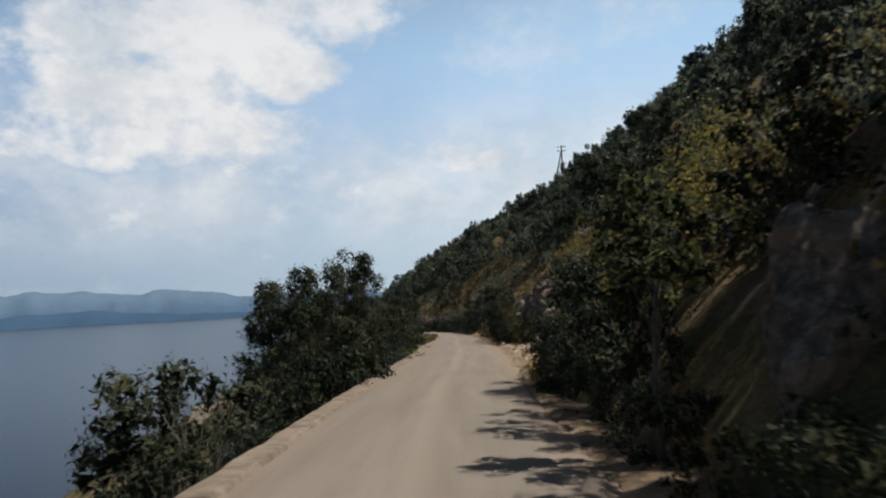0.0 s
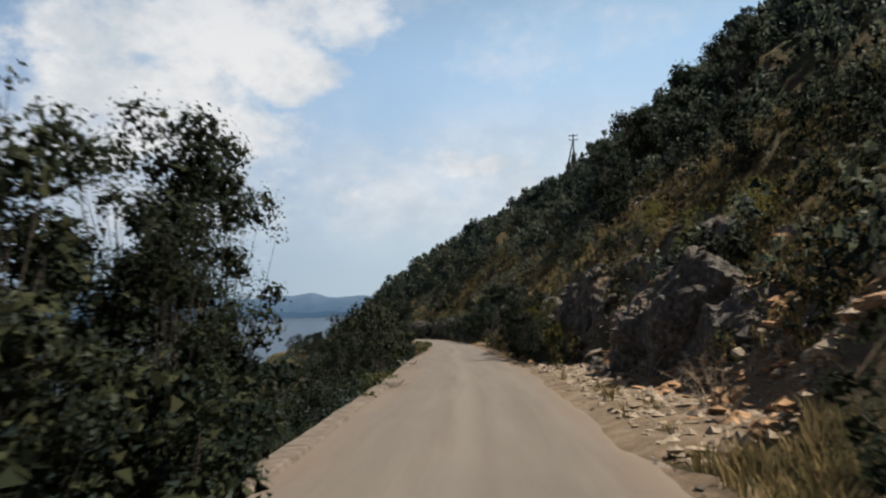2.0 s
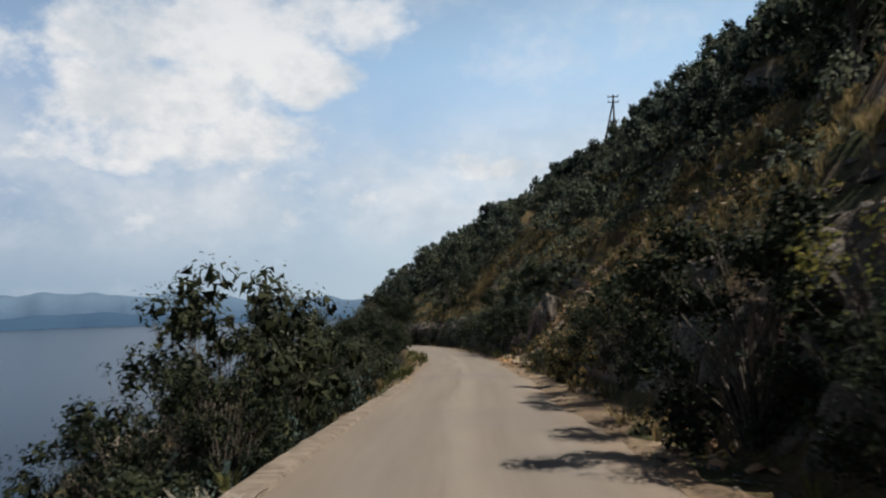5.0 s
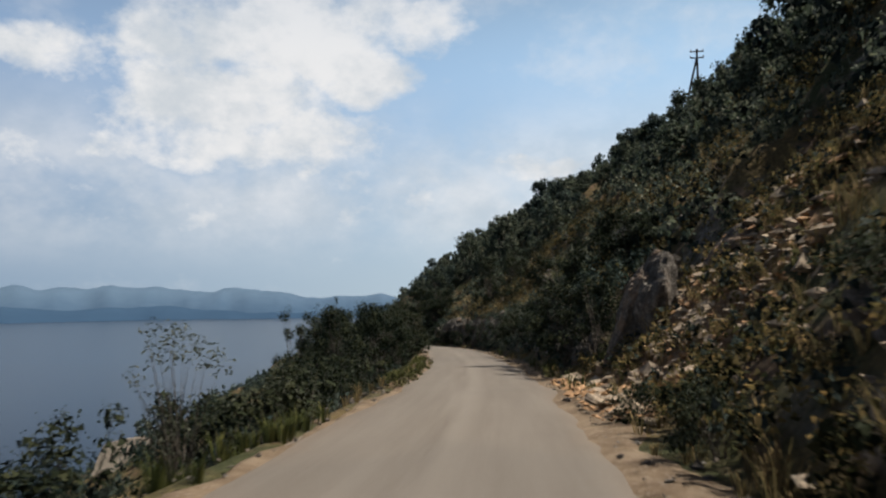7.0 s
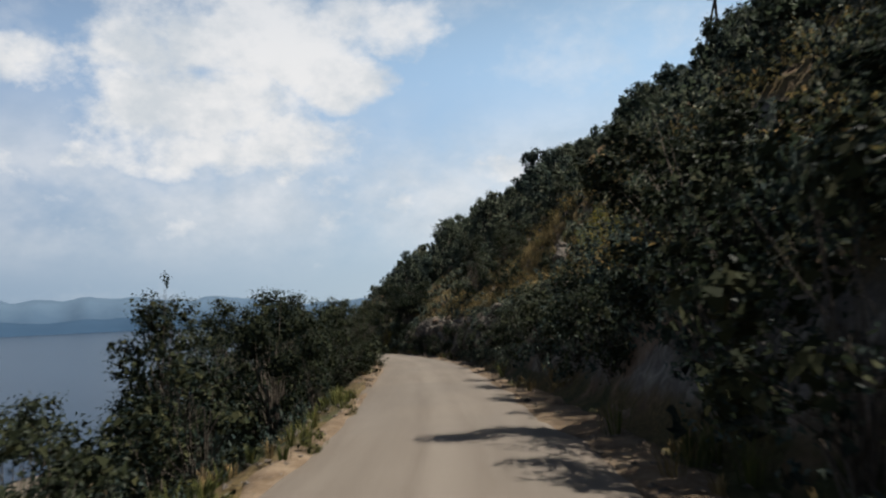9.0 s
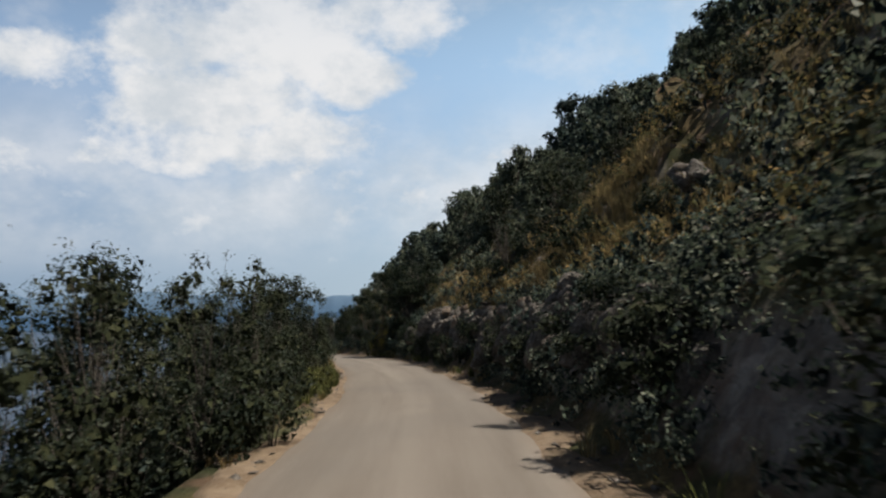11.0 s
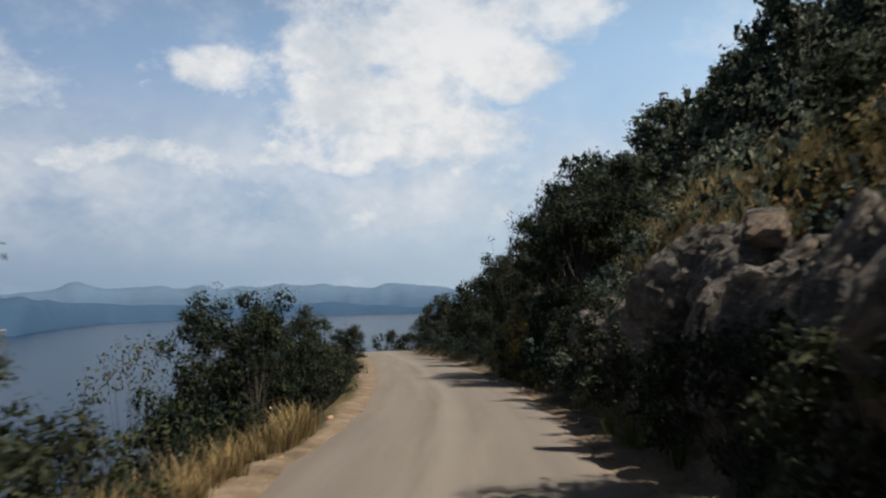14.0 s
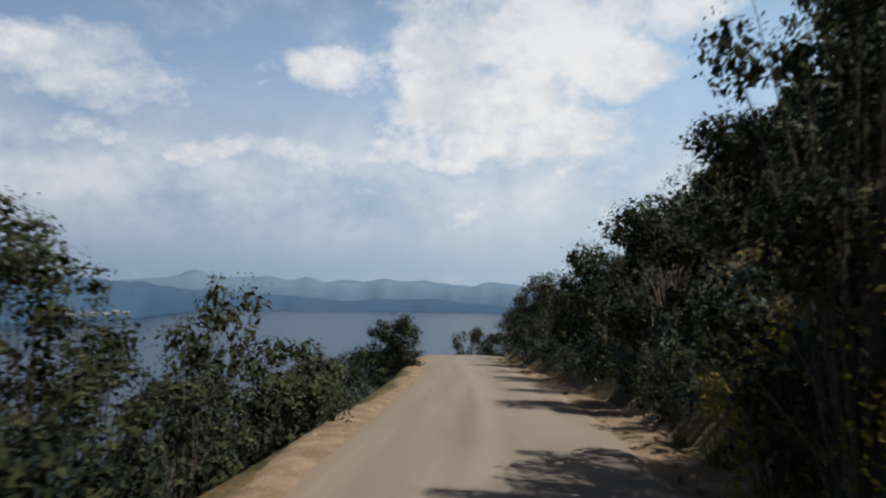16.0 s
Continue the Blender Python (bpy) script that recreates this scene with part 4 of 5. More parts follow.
# trees and shrubs up the hillside beside the road: kind, station, metres from the right edge, height, width
UPHILL = [
    ("dark", 5.2, 0.9, 2.4, 2.0), ("sapling", 2.8, 0.55, 2.5, 1.3), ("dark", 4.0, 0.6, 1.1, 1.3), ("dark", 2.8, 0.5, 0.7, 1.1), ("rusty", 1.4, 0.5, 0.5, 0.9), ("dark", 0.0, 0.6, 0.7, 1.2), ("dark", 6.2, 0.6, 1.3, 1.4), ("dark", 8.2, 0.6, 1.4, 1.6), ("dark", 9.4, 0.5, 1.0, 1.3), ("dark", 10.4, 0.55, 1.3, 1.3), ("bush", 13.2, 0.6, 1.2, 1.2), ("dark", 4.2, 2.4, 2.2, 2.0), ("holm", 3.4, 5.4, 3.0, 3.2), ("rusty", 8.4, 5.4, 1.4, 2.0),  ("bush", 6.6, 0.9, 1.7, 1.8), ("bush", 9.3, 1.0, 2.0, 1.9), ("rusty", 10.6, 1.3, 1.6, 1.6), ("yellow", 7.7, 1.5, 1.6, 1.5), ("dark", 12.0, 0.9, 1.8, 1.7), ("grey", 14.0, 0.9, 1.2, 1.2),
    ("yellow", 6.4, 2.6, 2.2, 2.2), ("yellow", 8.0, 3.4, 1.8, 2.0), ("oak", 10.2, 2.6, 2.4, 2.4), ("yellow", 11.6, 1.8, 1.9, 1.6),  ("holm", 1.0, 3.4, 3.6, 3.4), 
    ("bush", 20.6, 4.6, 1.6, 1.8), ("dark", -3.0, 2.2, 2.6, 2.6), ("pine", 49.0, 8.6, 4.6, 3.2), ("holm", 50.5, 9.5, 3.0, 3.0), ("holm", 44.0, 12.5, 3.2, 3.2), ("bush", 38.0, 9.5, 1.2, 1.6),
    ("yellow", 33.6, 1.1, 1.5, 1.3), ("bush", 34.7, 0.9, 1.5, 1.5), ("rusty", 32.6, 1.3, 1.0, 1.2), ("yellow", 36.8, 1.4, 1.7, 1.5), ("bush", 35.6, 1.0, 1.4, 1.4), ("dark", 36.2, 1.0, 1.5, 1.5), ("holm", 38.3, 0.9, 2.6, 2.3), ("dark", 40.6, 0.9, 2.2, 2.2), ("bush", 43.4, 1.0, 1.9, 1.8),
    ("dark", 45.8, 1.1, 1.8, 2.0), ("rusty", 48.4, 0.8, 0.7, 1.1), ("rusty", 50.2, 0.8, 0.6, 1.1), ("bush", 52.6, 0.7, 0.7, 1.0), ("rusty", 53.6, 0.9, 0.6, 1.0), ("bush", 51.6, 1.7, 0.7, 1.2), ("rusty", 49.6, 2.2, 0.7, 1.4), ("bush", 55.0, 0.5, 0.5, 0.9), ("grey", 31.2, 5.0, 1.3, 1.6), ("pine", 44.7, 5.9, 5.2, 2.7), ("yellow", 29.6, 4.6, 1.4, 1.6),
    ("dark", 62.9, 1.3, 2.0, 1.9), ("dark", 64.6, 0.9, 2.3, 2.1), ("bush", 66.6, 1.0, 2.2, 2.0), ("holm", 68.4, 1.4, 2.4, 2.4), ("bush", 70.6, 1.0, 1.4, 1.8), ("oak", 66.0, 3.0, 1.5, 2.2), ("dark", 73.0, 1.0, 1.7, 1.8),
    ("holm", 72.0, 3.2, 1.7, 2.4), ("rusty", 68.2, 2.8, 1.1, 1.6), ("grey", 75.6, 0.9, 1.4, 1.6), ("bush", 78.0, 1.0, 1.6, 1.8), ("grey", 81.6, 0.9, 1.1, 1.5), ("dark", 84.4, 1.0, 1.4, 1.6),
    ("yellow", 79.0, 3.4, 1.7, 1.8), ("oak", 98.0, 4.6, 2.8, 2.4), ("grey", 88.0, 0.8, 1.0, 1.3), ("bush", 92.4, 0.9, 1.1, 1.3), ("dark", 97.0, 0.9, 1.2, 1.4), ("grey", 101.6, 0.8, 1.1, 1.3),
    ("bush", 106.0, 0.9, 1.3, 1.5), ("dark", 103.2, 0.7, 1.2, 1.4), ("bush", 104.8, 0.7, 1.1, 1.3), ("dark", 107.6, 0.7, 1.3, 1.5), ("dark", 100.2, 0.7, 1.0, 1.3), ("dark", 108.8, 0.9, 1.4, 1.4), ("dark", 110.0, 0.9, 1.6, 1.6), ("holm", 113.4, 1.6, 2.8, 2.4), ("big", 116.3, 2.5, 3.5, 3.2), ("holm", 116.1, 0.5, 4.5, 2.05), ("big", 114.3, 2.7, 2.9, 3.0), ("dark", 113.6, 0.9, 1.6, 1.8), ("yellow", 115.6, 0.8, 1.5, 1.5), ("rusty", 113.0, 0.5, 0.6, 0.9), ("rusty", 116.4, 0.5, 0.6, 0.9), ("yellow", 117.0, 1.1, 1.5, 1.3), ("yellow", 117.4, 0.5, 1.9, 1.3), ("dark", 111.6, 0.8, 1.3, 1.5), ("yellow", 118.6, 0.8, 1.0, 1.1),  ("holm", 117.6, 2.2, 3.6, 2.4),
    ("holm", 123.0, 1.3, 2.8, 2.8), ("dark", 126.0, 1.1, 2.3, 2.4), ("holm", 129.4, 1.4, 2.7, 2.8), ("bush", 132.8, 1.1, 2.2, 2.4), ("oak", 136.4, 1.5, 2.7, 2.6), ("dark", 139.8, 1.1, 2.2, 2.4),
    ("holm", 143.4, 1.2, 2.5, 2.6), ("bush", 147.4, 1.0, 2.2, 2.2), ("holm", 126.6, 4.0, 3.0, 3.0), ("oak", 133.4, 4.4, 2.9, 2.8), ("bush", 121.0, 0.7, 1.0, 1.2), ("yellow", 114.4, 3.4, 1.7, 1.8),
]
for k, st, e, hgt, wid in UPHILL:
    px, py = spot(st, float(np.interp(st, CY, CW)) + e)
    plant(k, float(px), float(py), hgt, wid, group="plants above the road", sink=0.15)

for st, e, hgt, wid in [(91.6, 0.6, 0.5, 0.9), (92.4, 0.5, 0.6, 1.0), (93.2, 0.4, 0.5, 0.9), (94.4, 0.55, 0.6, 1.1), (61.0, 0.0, 0.34, 0.55), (62.9, -0.12, 0.2, 0.34), (64.0, -0.12, 0.24, 0.42), (65.1, -0.12, 0.2, 0.34), (68.0, -0.12, 0.22, 0.36), (71.4, -0.1, 0.22, 0.34), (24.0, -0.2, 0.16, 0.4), (26.8, 0.05, 0.36, 0.8), (27.6, -0.05, 0.3, 0.6), (29.5, -0.2, 0.12, 0.3)]:
    px, py = spot(st, -float(np.interp(st, CY, CW)) - e)
    plant("weed", float(px), float(py), hgt, wid, group="weeds on the lip", sink=0.03)

# shrubs dotted over the open slope above the rocks
for k, st, e, hgt, wid in [("knoll", 21.0, 6.4, 1.3, 1.6), ("rusty", 22.4, 5.0, 0.8, 1.3), ("thicket", 23.6, 7.4, 1.6, 1.9), ("knoll", 25.4, 5.8, 1.1, 1.4), ("thicket", 26.8, 7.8, 1.7, 2.0), ("rusty", 28.2, 6.0, 0.8, 1.3), ("yellow", 27.0, 5.0, 1.2, 1.4), ("knoll", 29.8, 8.2, 1.6, 1.9), ("thicket", 32.4, 7.0, 1.5, 1.8), ("yellow", 33.8, 4.6, 1.1, 1.3), ("rusty", 35.4, 5.4, 0.8, 1.4), ("knoll", 36.6, 4.2, 1.2, 1.5), ("thicket", 37.4, 7.2, 1.6, 1.9), ("knoll", 39.4, 5.0, 1.4, 1.7), ("thicket", 18.6, 7.0, 1.7, 2.0), ("knoll", 16.8, 5.6, 1.4, 1.8), ("rusty", 19.4, 4.6, 0.8, 1.3)]:
    px, py = spot(st, float(np.interp(st, CY, CW)) + e)
    plant(k, float(px), float(py), hgt, wid, group="plants above the road", sink=0.15)

# smaller shrubs between them, on both sides
rng = np.random.default_rng(40)
taken = [(x, y) for _, x, y, _, _ in SEAWARD]
count = 0
for _ in range(1500):
    if count >= 75:
        break
    st, e = rng.uniform(2, 140), rng.uniform(2.5, 11)
    if (46 < st < 62 and e < 7) or (13 < st < 46 and e < 6.0 and rng.uniform() < 0.7):
        continue
    if float(fbm(st * 0.16, e * 0.16, 77)) < -0.25:
        continue
    px, py = spot(st, float(np.interp(st, CY, CW)) + e)
    if any((px - a) ** 2 + (py - b) ** 2 < 1.1 for a, b in taken):
        continue
    taken.append((px, py))
    k = ("knoll", "thicket", "rusty", "knoll", "grey", "thicket", "rusty")[rng.integers(0, 7)]
    hgt = rng.uniform(0.8, 1.9) if k != "rusty" else rng.uniform(0.5, 1.0)
    plant(k, float(px), float(py), hgt, hgt * rng.uniform(1.0, 1.5), group="plants above the road", sink=0.15)
    count += 1
count = 0
for _ in range(1200):
    if count >= 26:
        break
    st, e = rng.uniform(-2, 138), rng.uniform(1.6, 9)
    px, py = spot(st, -float(np.interp(st, CY, CW)) - e)
    if any((px - a) ** 2 + (py - b) ** 2 < 1.3 for a, b in taken):
        continue
    taken.append((px, py))
    k = ("knoll", "thicket", "grey", "knoll", "thicket")[rng.integers(0, 5)]
    hgt = rng.uniform(0.8, 1.5)
    plant(k, float(px), float(py), hgt, hgt * rng.uniform(1.1, 1.5), group="plants below the road", sink=0.15)
    count += 1


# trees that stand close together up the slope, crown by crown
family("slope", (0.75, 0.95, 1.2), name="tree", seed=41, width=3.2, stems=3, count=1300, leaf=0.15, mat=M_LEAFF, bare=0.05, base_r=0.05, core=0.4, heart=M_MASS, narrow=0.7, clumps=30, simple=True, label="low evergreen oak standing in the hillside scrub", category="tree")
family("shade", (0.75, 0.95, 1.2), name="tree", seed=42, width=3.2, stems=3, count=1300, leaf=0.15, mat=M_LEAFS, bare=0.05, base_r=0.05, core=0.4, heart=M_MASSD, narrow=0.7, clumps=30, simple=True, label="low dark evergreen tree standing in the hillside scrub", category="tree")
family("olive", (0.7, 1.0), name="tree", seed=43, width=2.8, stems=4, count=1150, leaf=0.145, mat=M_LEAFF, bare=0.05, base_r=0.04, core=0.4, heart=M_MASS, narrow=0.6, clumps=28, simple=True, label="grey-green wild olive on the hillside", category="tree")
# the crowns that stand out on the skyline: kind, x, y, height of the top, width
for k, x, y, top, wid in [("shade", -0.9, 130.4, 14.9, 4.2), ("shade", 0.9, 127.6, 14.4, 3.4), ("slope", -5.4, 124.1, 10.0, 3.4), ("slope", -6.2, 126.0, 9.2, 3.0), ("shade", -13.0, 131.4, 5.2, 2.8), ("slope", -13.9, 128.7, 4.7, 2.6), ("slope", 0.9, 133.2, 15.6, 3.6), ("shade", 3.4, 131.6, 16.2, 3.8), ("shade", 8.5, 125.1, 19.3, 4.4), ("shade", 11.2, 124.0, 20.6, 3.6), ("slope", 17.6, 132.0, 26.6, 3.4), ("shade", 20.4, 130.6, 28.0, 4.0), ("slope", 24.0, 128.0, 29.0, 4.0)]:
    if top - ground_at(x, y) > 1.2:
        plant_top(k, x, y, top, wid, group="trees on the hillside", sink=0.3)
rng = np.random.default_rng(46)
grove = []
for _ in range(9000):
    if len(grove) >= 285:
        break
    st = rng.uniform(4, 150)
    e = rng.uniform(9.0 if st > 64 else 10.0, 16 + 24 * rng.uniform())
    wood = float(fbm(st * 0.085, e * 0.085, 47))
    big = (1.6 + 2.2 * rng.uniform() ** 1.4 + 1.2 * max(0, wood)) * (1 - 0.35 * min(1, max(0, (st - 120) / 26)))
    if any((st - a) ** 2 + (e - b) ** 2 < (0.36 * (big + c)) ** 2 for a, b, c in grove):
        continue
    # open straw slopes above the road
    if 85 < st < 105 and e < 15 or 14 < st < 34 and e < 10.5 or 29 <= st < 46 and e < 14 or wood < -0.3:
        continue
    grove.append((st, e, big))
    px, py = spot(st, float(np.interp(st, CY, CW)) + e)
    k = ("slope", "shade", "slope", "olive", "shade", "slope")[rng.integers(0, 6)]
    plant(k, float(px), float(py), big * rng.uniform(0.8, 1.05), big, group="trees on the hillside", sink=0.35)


def scrub(name, places, seed, blades, size, mat, label):
    """Far thicket that nobody could count: many clumps of leaf blades in one mesh."""
    rng = np.random.default_rng(seed)
    vs, fs, hearts, o = [], [], [], 0
    kinds = []
    for q in range(10):
        nb = 11
        c = rng.normal(size=(nb, 3)) * (0.30, 0.30, 0.19) + (0, 0, 0.42)
        v, f = leaves(c, rng.uniform(0.13, 0.27, nb), blades, size / 1.35, rng, 0.85, 0.75, simple=True)
        k = np.percentile(v[:, 2], 97)
        # inner blades, later given M_MASSD, whose dark colour paints shade inside the clump
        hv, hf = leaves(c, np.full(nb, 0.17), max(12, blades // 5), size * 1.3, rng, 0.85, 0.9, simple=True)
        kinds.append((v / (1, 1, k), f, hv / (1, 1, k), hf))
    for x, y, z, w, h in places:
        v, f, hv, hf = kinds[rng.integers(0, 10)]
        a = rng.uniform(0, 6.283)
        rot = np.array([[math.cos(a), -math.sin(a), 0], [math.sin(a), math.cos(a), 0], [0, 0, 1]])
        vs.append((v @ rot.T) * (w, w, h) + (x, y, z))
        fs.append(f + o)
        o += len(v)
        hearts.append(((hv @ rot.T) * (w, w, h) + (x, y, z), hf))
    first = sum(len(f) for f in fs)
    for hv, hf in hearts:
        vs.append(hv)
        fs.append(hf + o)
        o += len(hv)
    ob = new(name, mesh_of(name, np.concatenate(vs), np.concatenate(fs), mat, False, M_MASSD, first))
    return tagged(ob, label, "scrub", kind="stuff")


def scatter(n, yr, er, side, seed, thr, hr, grow_by=0.0):
    rng = np.random.default_rng(seed)
    st = rng.uniform(yr[0], yr[1], n)
    e = er[0] + (er[1] - er[0]) * rng.uniform(0, 1, n)
    keep = fbm(st * 0.11, e * 0.11, seed) > thr
    if side > 0:
        keep &= ~((st > 31) & (st < 46.5) & (e > 2.2) & (e < 8.5) & (rng.uniform(0, 1, n) < 0.85)) & ~((st > 88) & (st < 102) & (e > 2.2) & (e < 7.5) & (rng.uniform(0, 1, n) < 0.8))
        keep &= ~((st > 13) & (st < 31) & (e < 9) & (rng.uniform(0, 1, n) < 0.7)) & ~((st > 46) & (st < 62) & (e < 6.5))
    st, e = st[keep], e[keep]
    d = side * (np.interp(st, CY, CW) + e)
    x, y = spot(st, d)
    z = land(st, d)
    h = rng.uniform(hr[0], hr[1], len(st)) * (1 + grow_by * e)
    return [(float(a), float(b), float(c) - 0.1, float(k * q), float(k)) for a, b, c, k, q in zip(x, y, z, h, rng.uniform(0.8, 1.25, len(st)))]


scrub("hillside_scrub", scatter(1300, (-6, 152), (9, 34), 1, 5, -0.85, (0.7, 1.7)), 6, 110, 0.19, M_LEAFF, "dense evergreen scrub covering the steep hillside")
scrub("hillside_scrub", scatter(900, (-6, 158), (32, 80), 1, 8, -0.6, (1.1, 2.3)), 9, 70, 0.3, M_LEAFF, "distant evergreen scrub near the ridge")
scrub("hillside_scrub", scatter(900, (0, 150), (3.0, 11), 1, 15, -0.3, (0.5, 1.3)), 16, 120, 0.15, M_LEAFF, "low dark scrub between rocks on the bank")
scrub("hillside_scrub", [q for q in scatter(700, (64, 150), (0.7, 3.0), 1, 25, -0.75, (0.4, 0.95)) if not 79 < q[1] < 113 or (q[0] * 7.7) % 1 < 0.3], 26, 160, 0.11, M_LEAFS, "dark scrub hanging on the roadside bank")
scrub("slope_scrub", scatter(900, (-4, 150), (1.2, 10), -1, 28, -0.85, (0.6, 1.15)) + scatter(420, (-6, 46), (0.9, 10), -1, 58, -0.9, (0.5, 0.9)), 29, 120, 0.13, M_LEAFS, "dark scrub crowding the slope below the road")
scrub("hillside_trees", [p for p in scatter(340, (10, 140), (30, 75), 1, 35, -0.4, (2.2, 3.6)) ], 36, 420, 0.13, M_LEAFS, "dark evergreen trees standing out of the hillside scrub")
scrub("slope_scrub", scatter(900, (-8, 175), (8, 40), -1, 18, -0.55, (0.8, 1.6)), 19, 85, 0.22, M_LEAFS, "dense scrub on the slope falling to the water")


def heath(n, yr, er, seed, hr, thr):
    """Places for low dry cover on the bank."""
    rng = np.random.default_rng(seed)
    st, e = rng.uniform(*yr, n), rng.uniform(*er, n)
    keep = fbm(st * 0.28, e * 0.28, seed) > thr
    st, e = st[keep], e[keep]
    d = np.interp(st, CY, CW) + e
    x, y = spot(st, d)
    h = rng.uniform(hr[0], hr[1], len(st))
    return [(float(a), float(b), float(c) - 0.06, float(k * 1.3), float(k)) for a, b, c, k in zip(x, y, land(st, d), h)]


scrub("dry_scrub", heath(650, (12, 34), (2.4, 11), 61, (0.25, 0.6), -0.35) + heath(620, (44, 63), (0.8, 9), 62, (0.22, 0.55), -0.45) + heath(1100, (64, 122), (1.8, 12), 63, (0.3, 0.75), -0.3) + heath(260, (0, 13), (1.5, 8), 66, (0.3, 0.7), -0.2), 64, 85, 0.15, M_HEATH, "knee-high dry scrub in olive and rust on the bank")


def grass(name, places, seed, mat, label, blades=22, width=0.011):
    """Tufts of bent blades."""
    rng = np.random.default_rng(seed)
    vs, fs, o = [], [], 0
    for x, y, z, h in places:
        n = blades
        a = rng.uniform(0, 6.283, n)
        r = rng.uniform(0, 0.16, n) * (h / 0.5)
        out = np.stack([np.cos(a), np.sin(a)], 1)
        ln = h * rng.uniform(0.6, 1.25, n)
        bx = np.array([x, y]) + out * r[:, None]
        mx = bx + out * (ln * 0.22)[:, None]
        tx = bx + out * (ln * rng.uniform(0.35, 0.7, n))[:, None]
        sd = np.stack([-out[:, 1], out[:, 0]], 1) * width
        b1 = np.c_[bx + sd, np.full(n, z - 0.05)]
        b2 = np.c_[bx - sd, np.full(n, z - 0.05)]
        m1 = np.c_[mx + sd * 0.8, z + ln * 0.62]
        m2 = np.c_[mx - sd * 0.8, z + ln * 0.62]
        tp = np.c_[tx, z + ln * 0.98]
        v = np.stack([b1, b2, m2, m1, tp], 1).reshape(-1, 3)
        i = np.arange(n)[:, None] * 5 + o
        fs.append(np.concatenate([np.concatenate([i, i + 1, i + 2], 1), np.concatenate([i, i + 2, i + 3], 1), np.concatenate([i + 3, i + 2, i + 4], 1)], 0))
        vs.append(v)
        o += len(v)
    ob = new(name, mesh_of(name, np.concatenate(vs), np.concatenate(fs), mat))
    return tagged(ob, label, "grass", kind="stuff")


def tufts(n, yr, er, side, seed, hr, thr=-9):
    rng = np.random.default_rng(seed)
    st = rng.uniform(yr[0], yr[1], n)
    e = rng.uniform(er[0], er[1], n)
    keep = fbm(st * 0.3, e * 0.3, seed) > thr
    st, e = st[keep], e[keep]
    d = side * (np.interp(st, CY, CW) + e)
    x, y = spot(st, d)
    z = land(st, d)
    h = rng.uniform(hr[0], hr[1], len(st))
    return list(zip(x.tolist(), y.tolist(), z.tolist(), h.tolist()))


scrub("rock_scrub", heath(560, (79, 113), (0.6, 2.4), 71, (0.25, 0.6), -0.25) + heath(160, (24, 41), (1.6, 3.6), 72, (0.2, 0.5), 0.05), 73, 150, 0.11, M_LEAFF, "dark tufts of scrub rooted in the rock face")
grass("dry_grass", tufts(160, (10.5, 16.5), (0.15, 1.2), 1, 101, (0.15, 0.34)) + tufts(200, (0, 140), (0.15, 0.8), 1, 102, (0.12, 0.3), 0.1) + tufts(700, (34, 120), (2.5, 10), 1, 103, (0.25, 0.6), 0.1) + tufts(620, (90.5, 99), (2.0, 5.5), 1, 122, (0.28, 0.6)) + tufts(260, (104, 114), (2.2, 5.0), 1, 123, (0.3, 0.6)) + tufts(900, (13, 34), (2.4, 9), 1, 120, (0.14, 0.3), -0.3) + tufts(420, (44, 62), (0.6, 7), 1, 121, (0.18, 0.42), -0.3), 104, M_GRASS, "tufts of straw-coloured dry grass on the bank", 20, 0.007)
grass("dry_grass", tufts(300, (101.5, 108.5), (0.2, 1.6), -1, 105, (0.15, 0.42)) + tufts(50, (44, 100), (0.1, 0.7), -1, 106, (0.1, 0.22), 0.0), 107, M_GRASS, "long dry grass along the edge of the drop", 26, 0.005)
grass("green_grass", tufts(170, (46, 76), (0.0, 0.7), -1, 108, (0.12, 0.28), 0.1) + tufts(60, (89, 98), (0.1, 0.9), -1, 109, (0.15, 0.3)) + tufts(160, (34, 120), (0.2, 1.4), 1, 110, (0.2, 0.42), 0.15) + tufts(60, (26, 38), (0.0, 0.5), -1, 111, (0.12, 0.28), 0.2), 112, M_GRASSG, "green and yellow grass tufts beside the asphalt", 22, 0.008)


grass("dry_grass", tufts(1500, (14, 34), (2.6, 10), 1, 131, (0.12, 0.28), -0.3) + tufts(900, (33, 46.5), (3.0, 9), 1, 132, (0.12, 0.28), -0.4) + tufts(1500, (86, 104), (2.3, 9.5), 1, 133, (0.18, 0.42), -0.35) + tufts(500, (48, 62), (3.5, 10), 1, 134, (0.16, 0.36), -0.4), 135, M_GRASS, "long straw-coloured grass covering the open slope", 16, 0.012)


